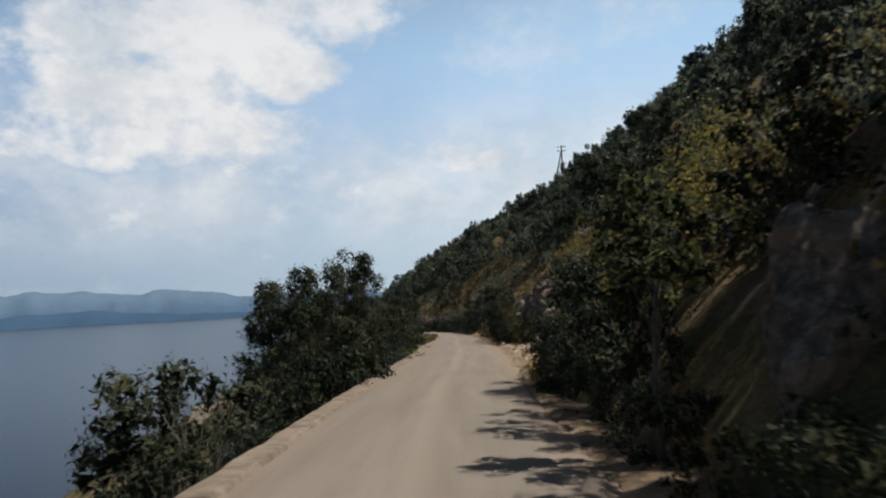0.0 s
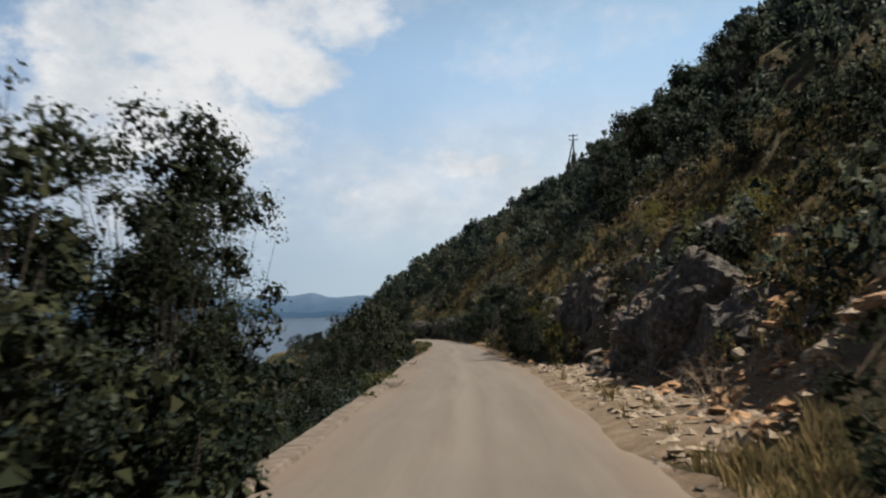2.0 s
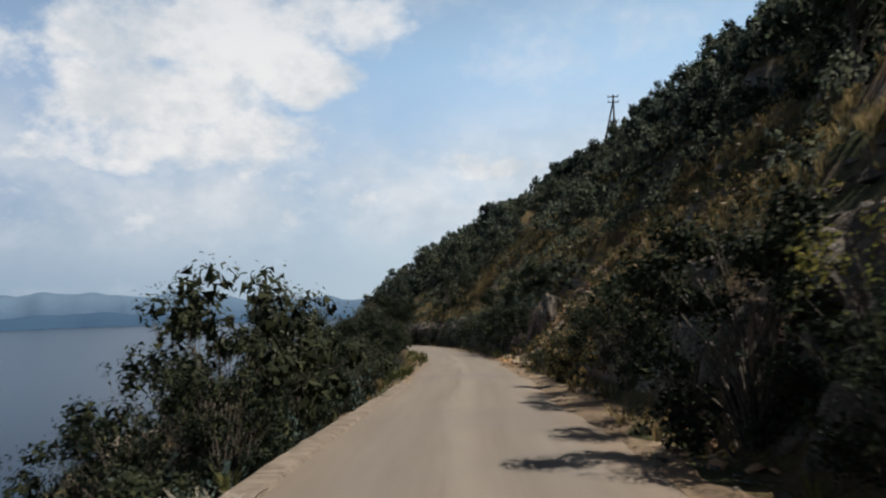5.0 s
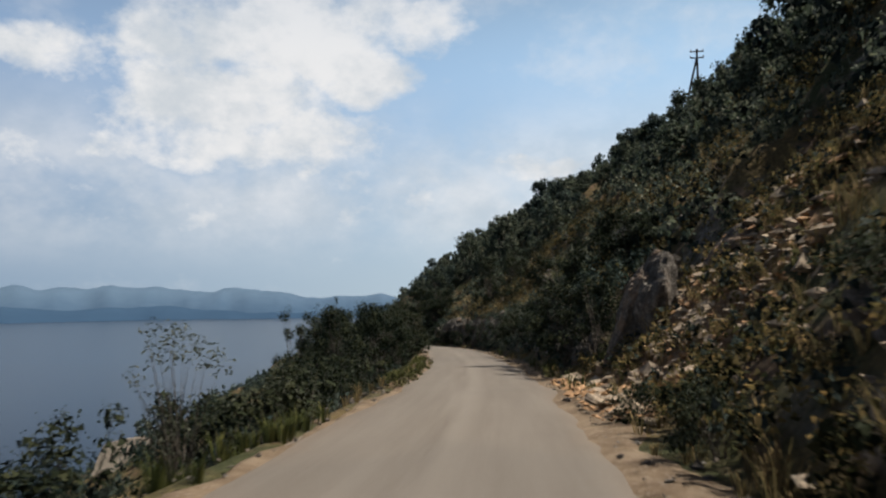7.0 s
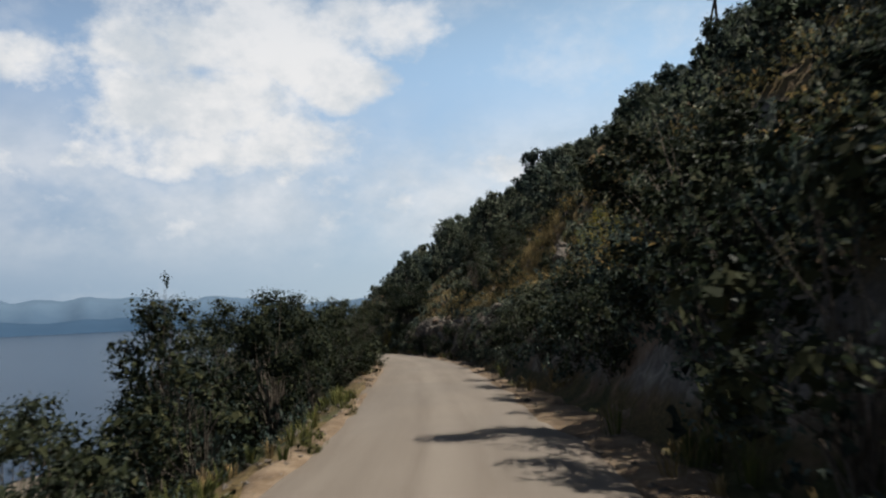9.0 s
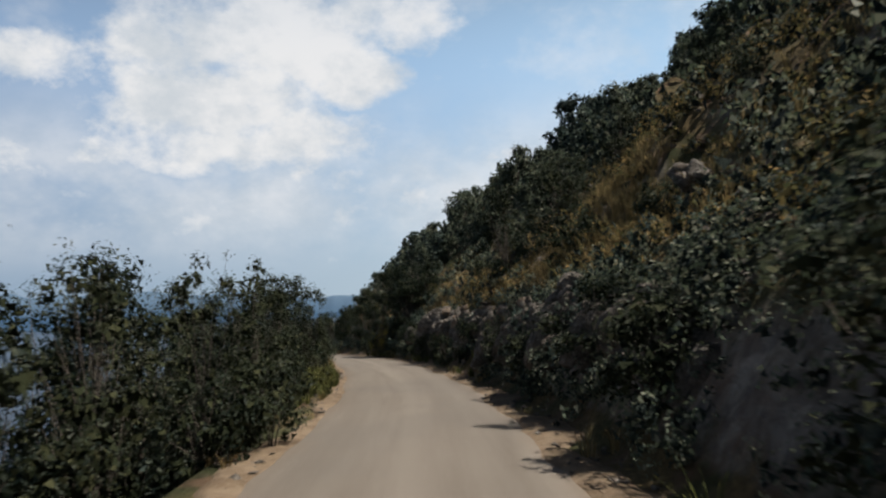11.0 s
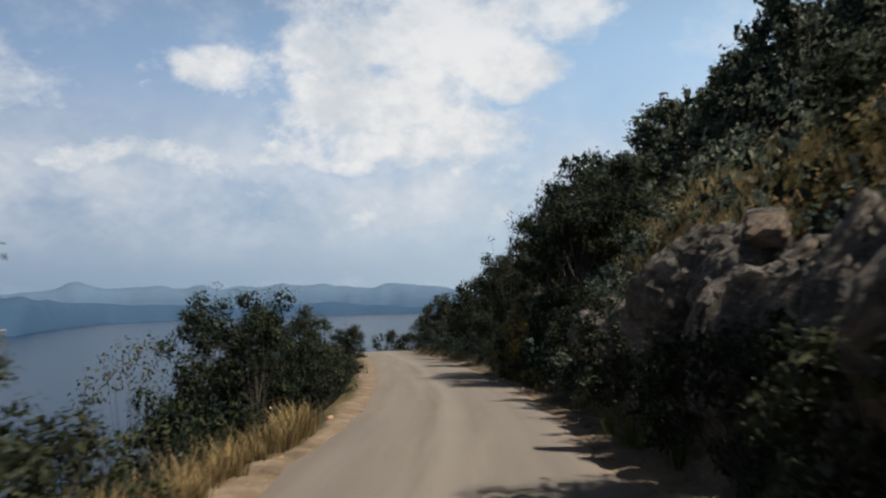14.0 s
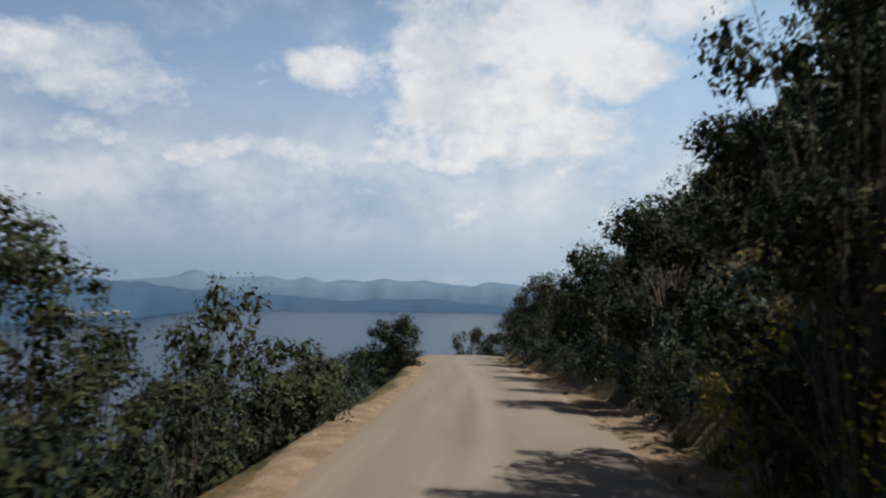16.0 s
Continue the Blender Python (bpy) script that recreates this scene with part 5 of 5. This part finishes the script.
def dead_shrub(seed, x, y, height, spread_by):
    """Bare bleached branches fanning out from one foot."""
    rng = np.random.default_rng(seed)
    limbs = []
    for s in range(16):
        a, ln = rng.uniform(0, 6.283), height * rng.uniform(0.6, 1.1)
        tilt = rng.uniform(0.15, spread_by)
        e = Vector((math.cos(a) * math.sin(tilt), math.sin(a) * math.sin(tilt), math.cos(tilt))) * ln
        m = e * 0.5 + Vector(rng.normal(size=3)) * 0.05
        limbs.append(([Vector((0, 0, -0.1)), m, e], [0.012, 0.008, 0.002], 4))
        for k in range(4):
            o = m.lerp(e, rng.uniform(0.0, 0.9))
            q = o + Vector(rng.normal(size=3)) * 0.16 * height + Vector((0, 0, 0.08))
            limbs.append(([o, o.lerp(q, 0.5), q], [0.005, 0.003, 0.001], 3))
    ob = new("dead_shrub", limbs_mesh("dead_shrub", limbs, M_TWIG))
    ob.location = (x, y, ground_at(x, y))
    return tagged(ob, "dead shrub of bare bleached branches above the gravel", "dead shrub")


for k, (x, y, h, sp) in enumerate([(4.9, 24.8, 0.8, 1.0), (4.9, 20.4, 1.0, 1.0), (2.6, 57.4, 0.6, 1.1), (7.0, 26.5, 1.1, 0.8)]):
    dead_shrub(200 + k, x, y, h, sp)


# ---- rocks and stones ----
def rock_mesh(name, seed, dims, cells, mat, rough=0.05, cuts=14, shoulders=3):
    """A broken block of limestone: flat faces cut at random through a box, with worn edges and a pitted skin."""
    rng = np.random.default_rng(seed)
    bm = bmesh.new()
    bmesh.ops.create_cube(bm, size=2.0)
    bmesh.ops.subdivide_edges(bm, edges=bm.edges[:], cuts=cells, use_grid_fill=True)
    planes = [(Vector(a), rng.uniform(0.8, 1.0)) for a in ((1, 0, 0), (-1, 0, 0), (0, 1, 0), (0, -1, 0), (0, 0, 1), (0, 0, -1))]
    for _ in range(cuts):
        planes.append((Vector(rng.normal(size=3)).normalized(), rng.uniform(0.72, 1.1)))
    # weathered shoulders that slope towards the road
    for _ in range(shoulders):
        planes.append((Vector((rng.uniform(-0.9, -0.2), rng.uniform(-0.7, 0.3), rng.uniform(0.6, 0.9))).normalized(), rng.uniform(0.55, 0.85)))
    off = Vector(rng.uniform(-50, 50, 3))
    big = max(dims)
    for v in bm.verts:
        n = v.co.normalized()
        reach = sorted(lim / n.dot(a) for a, lim in planes if n.dot(a) > 0.05)
        r = reach[0] if len(reach) < 2 else reach[0] - 0.04 * max(0.0, 1 - (reach[1] - reach[0]) / 0.08)
        q = Vector((n.x * r * dims[0], n.y * r * dims[1], n.z * r * dims[2])) / big * 2.2 + off
        k = noise.fractal(q, 0.8, 2.2, 5) * rough * 1.6 - max(0.0, noise.ridged_multi_fractal(q * 1.1, 1.0, 2.0, 3, 0.9, 2.0) - 1.1) * rough * 1.2
        p = n * (r + k)
        v.co = Vector((p.x * dims[0], p.y * dims[1], p.z * dims[2]))
    bmesh.ops.triangulate(bm, faces=bm.faces[:])
    me = bpy.data.meshes.new(name)
    bm.to_mesh(me)
    bm.free()
    me.materials.append(mat)
    return me


# outcrops in the bank: station, metres from the right edge, height of the centre over the road, length, height and thickness of the mass, slabs, warm
OUTCROPS = [
    (1.3, 1.75, 0.85, 1.5, 2.0, 0.6, 2, 1), (-3.0, 2.4, 1.4, 2.4, 2.6, 1.0, 3, 0), (5.4, 3.3, 1.3, 1.2, 1.2, 0.5, 2, 0),
    (19.6, 3.3, 1.0, 1.6, 1.8, 0.6, 2, 0), (23.2, 3.0, 1.1, 2.4, 2.6, 0.8, 2, 0), (25.6, 2.9, 1.3, 3.0, 3.5, 1.0, 3, 0), (28.2, 2.75, 1.15, 2.0, 3.1, 0.9, 2, 0),
    (32.6, 2.5, 1.4, 1.0, 2.2, 0.5, 2, 0), (33.6, 2.3, 1.8, 1.0, 2.8, 0.5, 3, 0), (34.6, 2.15, 1.6, 1.0, 2.6, 0.5, 3, 0), (35.7, 2.0, 1.3, 1.2, 2.1, 0.5, 3, 0), (37.3, 1.7, 1.2, 1.6, 2.7, 0.6, 3, 0),
    (39.8, 1.6, 1.0, 1.8, 1.7, 0.5, 3, 1), (33.2, 3.9, 3.0, 1.4, 1.2, 0.6, 2, 0), (35.6, 3.3, 3.0, 1.6, 1.2, 0.5, 3, 0), (27.6, 4.4, 3.2, 2.2, 1.3, 0.7, 3, 0), (24.6, 4.6, 2.6, 1.8, 1.2, 0.6, 2, 0), (29.6, 1.6, 0.12, 0.8, 0.4, 0.3, 2, 0),
    (60.7, 2.0, 1.35, 1.2, 3.2, 0.55, 2, 0), (61.6, 2.45, 1.45, 1.2, 2.9, 0.6, 2, 1), (60.8, 3.7, 2.4, 1.4, 1.4, 0.6, 2, 1), (63.9, 1.25, 0.5, 1.2, 1.1, 0.45, 2, 0), (58.2, 4.8, 3.2, 1.2, 0.9, 0.5, 2, 1),
    (81.6, 1.45, 0.9, 2.4, 1.7, 0.5, 3, 0), (84.8, 1.45, 1.1, 2.6, 1.8, 0.55, 3, 0), (88.2, 1.4, 1.1, 2.8, 1.9, 0.5, 4, 0), (91.6, 1.35, 1.1, 2.6, 2.0, 0.5, 4, 0), (94.8, 1.35, 1.1, 2.6, 1.9, 0.5, 3, 0),
    (97.8, 1.35, 1.2, 2.6, 1.9, 0.5, 4, 0), (101.0, 1.4, 1.3, 2.6, 2.1, 0.55, 4, 0), (104.2, 1.35, 1.2, 2.6, 2.1, 0.5, 4, 0), (107.4, 1.35, 1.15, 2.4, 2.0, 0.5, 3, 0), (110.0, 1.4, 1.0, 1.8, 1.6, 0.5, 3, 0), (106.0, 2.7, 2.3, 1.6, 0.9, 0.4, 3, 0), (109.0, 2.8, 2.3, 1.4, 0.8, 0.4, 3, 0),
    (93.2, 3.6, 3.2, 1.6, 1.0, 0.5, 2, 0), (90.2, 5.0, 4.6, 1.0, 0.8, 0.4, 1, 0), (88.0, 4.2, 3.8, 1.0, 0.8, 0.4, 1, 0), (96.4, 3.4, 3.1, 1.4, 0.9, 0.4, 2, 0), (47.6, 2.2, 1.5, 1.2, 1.1, 0.5, 2, 0), (100.2, 3.2, 3.0, 1.4, 0.9, 0.4, 2, 0), (84.0, 3.2, 2.8, 1.4, 0.9, 0.4, 2, 1),
    (42.8, 2.4, 2.0, 1.4, 1.4, 0.5, 2, 0), (51.6, 1.9, 1.1, 1.0, 0.8, 0.4, 2, 0), (53.4, 2.6, 1.5, 1.0, 0.8, 0.4, 2, 0), (66.0, 4.2, 3.8, 1.4, 1.0, 0.5, 2, 0), (74.4, 2.4, 1.9, 1.4, 1.2, 0.5, 2, 0), (19.4, 5.6, 3.6, 1.4, 1.0, 0.5, 2, 1),
]
rng = np.random.default_rng(90)
for k, (st, e, up, long, tall, thick, n, warm) in enumerate(OUTCROPS):
    root = new("rock_outcrop")
    n = n + 3 if 80 < st < 111 and long > 2 else n
    head = math.degrees(math.atan2(-float(np.interp(st, CY, TX)), float(np.interp(st, CY, TY))))
    px, py = spot(st, float(np.interp(st, CY, CW)) + e)
    root.matrix_world = pose(float(px), float(py), float(road_height(st)) + up + (0.22 * math.sin(st * 2.3) if 80 < st < 111 else 0.0), 0, 0, head + 9 * math.sin(st * 1.7))
    # smaller broken blocks on the mass and at its foot
    for q in range(2 * n):
        r = rng.uniform(0.08, 0.23)
        lump = part("block", rock_mesh("block", 900 + 17 * k + q, (r * rng.uniform(0.8, 1.2), r * rng.uniform(0.8, 1.6), r * rng.uniform(0.6, 1.1)), 4, M_ROCKW if rng.uniform() < 0.4 else M_ROCK, 0.06, 9), root)
        h = rng.uniform(-0.45, 0.5)
        lump.matrix_basis = pose(-0.45 * thick + 0.75 * h * min(tall, 2.4) * 0.5 + rng.uniform(-0.1, 0.2), rng.uniform(-0.55, 0.55) * long, h * tall, *rng.uniform(-30, 30, 3))
    for q in range(n):
        off = (q + 0.5) / n - 0.5
        size = (thick * rng.uniform(0.7, 1.25), long / n * rng.uniform(0.6, 0.85), tall / 2 * rng.uniform(0.68, 1.1))
        slab = part("slab", rock_mesh("slab", 300 + 9 * k + q, size, (12 if 80 < st < 111 else 16) if tall > 1.5 else 7, M_ROCKW if warm or rng.uniform() < 0.15 else M_ROCK, 0.115, 18, 1 if st < 64 else 3), root)
        slab.matrix_basis = pose(rng.uniform(-0.5, 0.35) * thick, off * long * 1.0, rng.uniform(-0.12, 0.08) * tall, rng.uniform(0, 22), rng.uniform(0, 14) if st < 64 else rng.uniform(8, 28), rng.uniform(-24, 24))
    tagged(root, "rusty broken limestone outcrop in the bank" if warm else "grey limestone outcrop in the roadside bank", "rock", "outcrops in the bank")

M_STONE = make_plain("pale_broken_stone", (0.12, 0.092, 0.066), (0.33, 0.265, 0.195), 6.0, 0.9)
M_STONEO = make_plain("orange_broken_stone", (0.14, 0.075, 0.036), (0.36, 0.225, 0.125), 5.0, 0.9)
STONES = [rock_mesh("stone", 500 + k, (1, 0.8, 0.55), 2, (M_STONE, M_STONEO)[k % 2], 0.06, 8) for k in range(8)]


def stones(n, yr, er, side, sizes, seed, label, group, lift=0.0):
    rng = np.random.default_rng(seed)
    for k in range(n):
        st, e = rng.uniform(*yr), rng.uniform(*er)
        d = side * (float(np.interp(st, CY, CW)) + e)
        px, py = spot(st, d)
        r = sizes[0] + (sizes[1] - sizes[0]) * rng.uniform(0, 1) ** 2.5
        ob = new("stone", STONES[rng.integers(0, 8)])
        ob.matrix_world = pose(float(px), float(py), float(land(st, d)) + r * 0.28 + lift, *rng.uniform(-25, 25, 2), rng.uniform(0, 360)) @ Matrix.Diagonal((r, r * rng.uniform(0.7, 1.2), r * rng.uniform(0.4, 0.85), 1))
        tagged(ob, label, "stone", group)


stones(60, (29.9, 31.7), (1.0, 6.0), 1, (0.08, 0.3), 6, "pale broken stone in a gully of the rock", "stones in the gully")
stones(138, (16.5, 27), (0.9, 4.2), 1, (0.06, 0.27), 1, "broken orange-grey stone lying on the gravel", "stones on the gravel")
stones(100, (55.5, 61.5), (0.2, 5.0), 1, (0.06, 0.27), 2, "angular orange stone in the rockfall", "stones of the rockfall", 0.05)
stones(14, (33, 40), (0.2, 1.0), 1, (0.06, 0.26), 3, "pale stone at the foot of the rock", "stones under the rock")
stones(10, (64, 140), (0.1, 0.8), 1, (0.04, 0.14), 4, "small stone at the edge of the asphalt", "stones along the road")
stones(10, (47, 120), (0.0, 0.5), -1, (0.03, 0.07), 5, "small stone on the lip of the drop", "stones on the lip")


def gravel(name, n, yr, er, side, seed, label, mat, lift=0.0, least=0.018, most=0.068):
    """Chips too many to count, each a small irregular solid."""
    rng = np.random.default_rng(seed)
    st, e = rng.uniform(*yr, n), rng.uniform(*er, n)
    d = side * (np.interp(st, CY, CW) + e)
    x, y = spot(st, d)
    z = land(st, d) + lift
    r = least + (most - least) * rng.uniform(0, 1, n) ** 3
    base = np.array([(1, 0, 0), (-1, 0, 0), (0, 1, 0), (0, -1, 0), (0, 0, 0.42), (0, 0, -0.42)])
    tri = np.array([(0, 2, 4), (2, 1, 4), (1, 3, 4), (3, 0, 4), (2, 0, 5), (1, 2, 5), (3, 1, 5), (0, 3, 5)])
    v = base[None] * rng.uniform(0.6, 1.3, (n, 6, 1)) * r[:, None, None] + rng.normal(size=(n, 6, 3)) * 0.2 * r[:, None, None]
    a = rng.uniform(0, 6.283, n)
    c, s = np.cos(a)[:, None], np.sin(a)[:, None]
    v = np.stack([v[..., 0] * c - v[..., 1] * s, v[..., 0] * s + v[..., 1] * c, v[..., 2]], -1) + np.stack([x, y, z + r * 0.3], -1)[:, None]
    f = tri[None] + np.arange(n)[:, None, None] * 6
    tagged(new(name, mesh_of(name, v.reshape(-1, 3), f.reshape(-1, 3), mat)), label, "gravel", kind="stuff")


gravel("gravel", 4200, (16.5, 33), (0.1, 4.0), 1, 1, "loose orange and grey rock chips beside the road", M_STONE, 0.03, 0.02, 0.12)
gravel("rubble", 700, (16.5, 29), (1.2, 4.5), 1, 8, "broken slabs of orange-grey rubble below the bank", M_STONEO, 0.03, 0.05, 0.2)
gravel("gravel", 2600, (55, 62), (0.0, 5.5), 1, 2, "loose orange rock chips of a small rockfall", M_STONEO, 0.06, 0.02, 0.12)
gravel("rubble", 700, (55, 62), (0.2, 5.5), 1, 9, "pale broken slabs in the rockfall", M_STONE, 0.06, 0.05, 0.22)
gravel("gravel", 2200, (0, 145), (-0.1, 0.7), 1, 3, "scattered chips along the edge of the asphalt", M_ROCK)
gravel("gravel", 600, (46, 100), (-0.1, 0.5), -1, 4, "scattered chips along the lip of the drop", M_ROCK)
gravel("rubble", 900, (26, 41), (1.2, 7.5), 1, 5, "broken limestone lying on the ledges of the bank", M_ROCK, 0.02, 0.05, 0.24)
gravel("rubble", 700, (44, 62), (0.6, 8), 1, 6, "broken limestone showing through the dry scrub", M_STONE, 0.02, 0.05, 0.22)
gravel("rubble", 900, (76, 114), (1.0, 7), 1, 7, "broken grey limestone on the dark bank", M_ROCK, 0.02, 0.06, 0.26)


# ---- poles, ledge, far town ----
def pole(x, y, z, height, brace, label, arms=2):
    """A tarred wooden power pole with a leaning brace, cross arms and insulators."""
    root = new("power_pole")
    root.location = (x, y, z)
    part("post", limbs_mesh("post", [([(0, 0, -0.6), (0, 0, height * 0.5), (0, 0, height)], [0.16, 0.14, 0.11], 10)], M_POLE), root)
    if brace:
        part("brace", limbs_mesh("brace", [([(-brace, 0.1, -0.9), (-brace * 0.5, 0.05, height * 0.42), (-0.05, 0, height * 0.88)], [0.15, 0.13, 0.1], 10)], M_POLE), root)
    for k in range(arms):
        zz = height - 0.25 - 0.75 * k
        arm = part("cross_arm", limbs_mesh("cross_arm", [([(-0.75, 0, zz), (0, 0, zz), (0.75, 0, zz)], [0.07, 0.07, 0.07], 4)], M_POLE), root)
        for sx in (-0.68, 0.68):
            part("insulator", limbs_mesh("insulator", [([(sx, 0, zz), (sx, 0, zz + 0.12), (sx, 0, zz + 0.26)], [0.03, 0.07, 0.05], 8)], M_GLASSY), arm, "small porcelain insulator")
    return tagged(root, label, "power pole")


px0, py0 = 16.6, 129.0
pole(px0, py0, 29.2 - 8.6, 8.6, 2.0, "dark wooden power pole with a leaning brace on the ridge")
pole(21.0, 136.0, 27.4 - 6.0, 6.0, 0, "thin dark power pole behind the ridge scrub", 1)


def ledge():
    """A pale bank on the slope below, its top cut flat."""
    bm = bmesh.new()
    bmesh.ops.create_grid(bm, x_segments=24, y_segments=10, size=1.0)
    for v in bm.verts:
        u, w = v.co.x, v.co.y
        px, py = -50.9 + 3.0 * u * 0.8 + 0.9 * w, 128.6 + 3.8 * u + 1.6 * w
        top = -15.7 - 0.1 * u + 0.15 * noise.fractal(Vector((px, py, 0)) * 0.4, 1, 2, 4)
        v.co = Vector((px, py, top - 4.2 * max(0, -w - 0.1) ** 1.3 - 1.5 * max(0, abs(u) - 0.8)))
    me = bpy.data.meshes.new("ledge")
    bm.to_mesh(me)
    bm.free()
    me.materials.append(M_LEDGE)
    tagged(new("ledge", me), "pale bare bank cut into the slope far below", "bank", kind="structure")


ledge()
scrub("slope_scrub", [(-48.7, 131.2, -15.8, 2.2, 1.7), (-53.1, 133.0, -15.9, 2.4, 1.6), (-49.1, 132.2, -15.9, 2.0, 1.5)], 77, 300, 0.2, M_LEAFF, "dark shrubs standing on the pale bank")


def far_house(x, y, z, w, d, h, seed):
    """A white house across the water, with a pitched roof."""
    root = new("far_house")
    root.location = (x, y, z)
    root.rotation_euler = (0, 0, seed * 0.7)
    a, b = w / 2, d / 2
    v = [(-a, -b, -3), (a, -b, -3), (a, b, -3), (-a, b, -3), (-a, -b, h), (a, -b, h), (a, b, h), (-a, b, h)]
    f = [(0, 1, 5, 4), (1, 2, 6, 5), (2, 3, 7, 6), (3, 0, 4, 7), (4, 5, 6, 7)]
    part("wall", mesh_of("wall", v, f, M_TOWN), root)
    r = [(-a - 0.4, -b - 0.4, h), (a + 0.4, -b - 0.4, h), (a + 0.4, b + 0.4, h), (-a - 0.4, b + 0.4, h), (-a, 0, h + d * 0.3), (a, 0, h + d * 0.3)]
    part("roof", mesh_of("roof", [r[i] for q in ((0, 1, 5, 4), (2, 3, 4, 5), (1, 2, 5, 5), (3, 0, 4, 4)) for i in q], [(0, 1, 2, 3), (4, 5, 6, 7), (8, 9, 10, 11), (12, 13, 14, 15)], M_SHORE), root)
    return tagged(root, "pale house on the far shore, haze painted into its colour", "house", "houses across the bay")


for k in range(11):
    deg = -55.4 + 0.4 * k + 0.3 * math.sin(k * 2.1)
    az, dist = radians(deg), float(np.interp(deg, [-57, -54, -50.5], [1300, 1480, 1660])) * 1.012 + 12 + 14 * math.sin(k * 1.7)
    far_house(dist * math.sin(az), dist * math.cos(az), SEA_Z + 4 + (k * 3) % 7, 9 + (k * 5) % 8, 8, 4 + (k * 2) % 3, k)


def dry_heap(x, y):
    """A knee-high tangle of bleached stalks and seed heads on the kerb."""
    rng = np.random.default_rng(5)
    limbs = []
    for k in range(60):
        a, ln = rng.uniform(0, 6.283), rng.uniform(0.12, 0.34)
        o = Vector((rng.normal() * 0.14, rng.normal() * 0.16, 0.0))
        e = o + Vector((math.cos(a) * ln * 0.8, math.sin(a) * ln * 0.8, ln * rng.uniform(0.2, 0.8)))
        limbs.append(([o, o.lerp(e, 0.5) + Vector((0, 0, 0.03)), e], [0.005, 0.006, 0.003], 4))
    ob = new("dry_plant", limbs_mesh("dry_plant", limbs, M_PALE))
    ob.location = (x, y, ground_at(x, y) + 0.03)
    tagged(ob, "low bleached thistle clump growing over the kerb", "dry plant")


M_PALE = make_plain("bleached_stalks", (0.18, 0.16, 0.13), (0.38, 0.34, 0.29), 20.0)
dry_heap(-1.3, 36.3)
dry_heap(-0.62, 26.6)
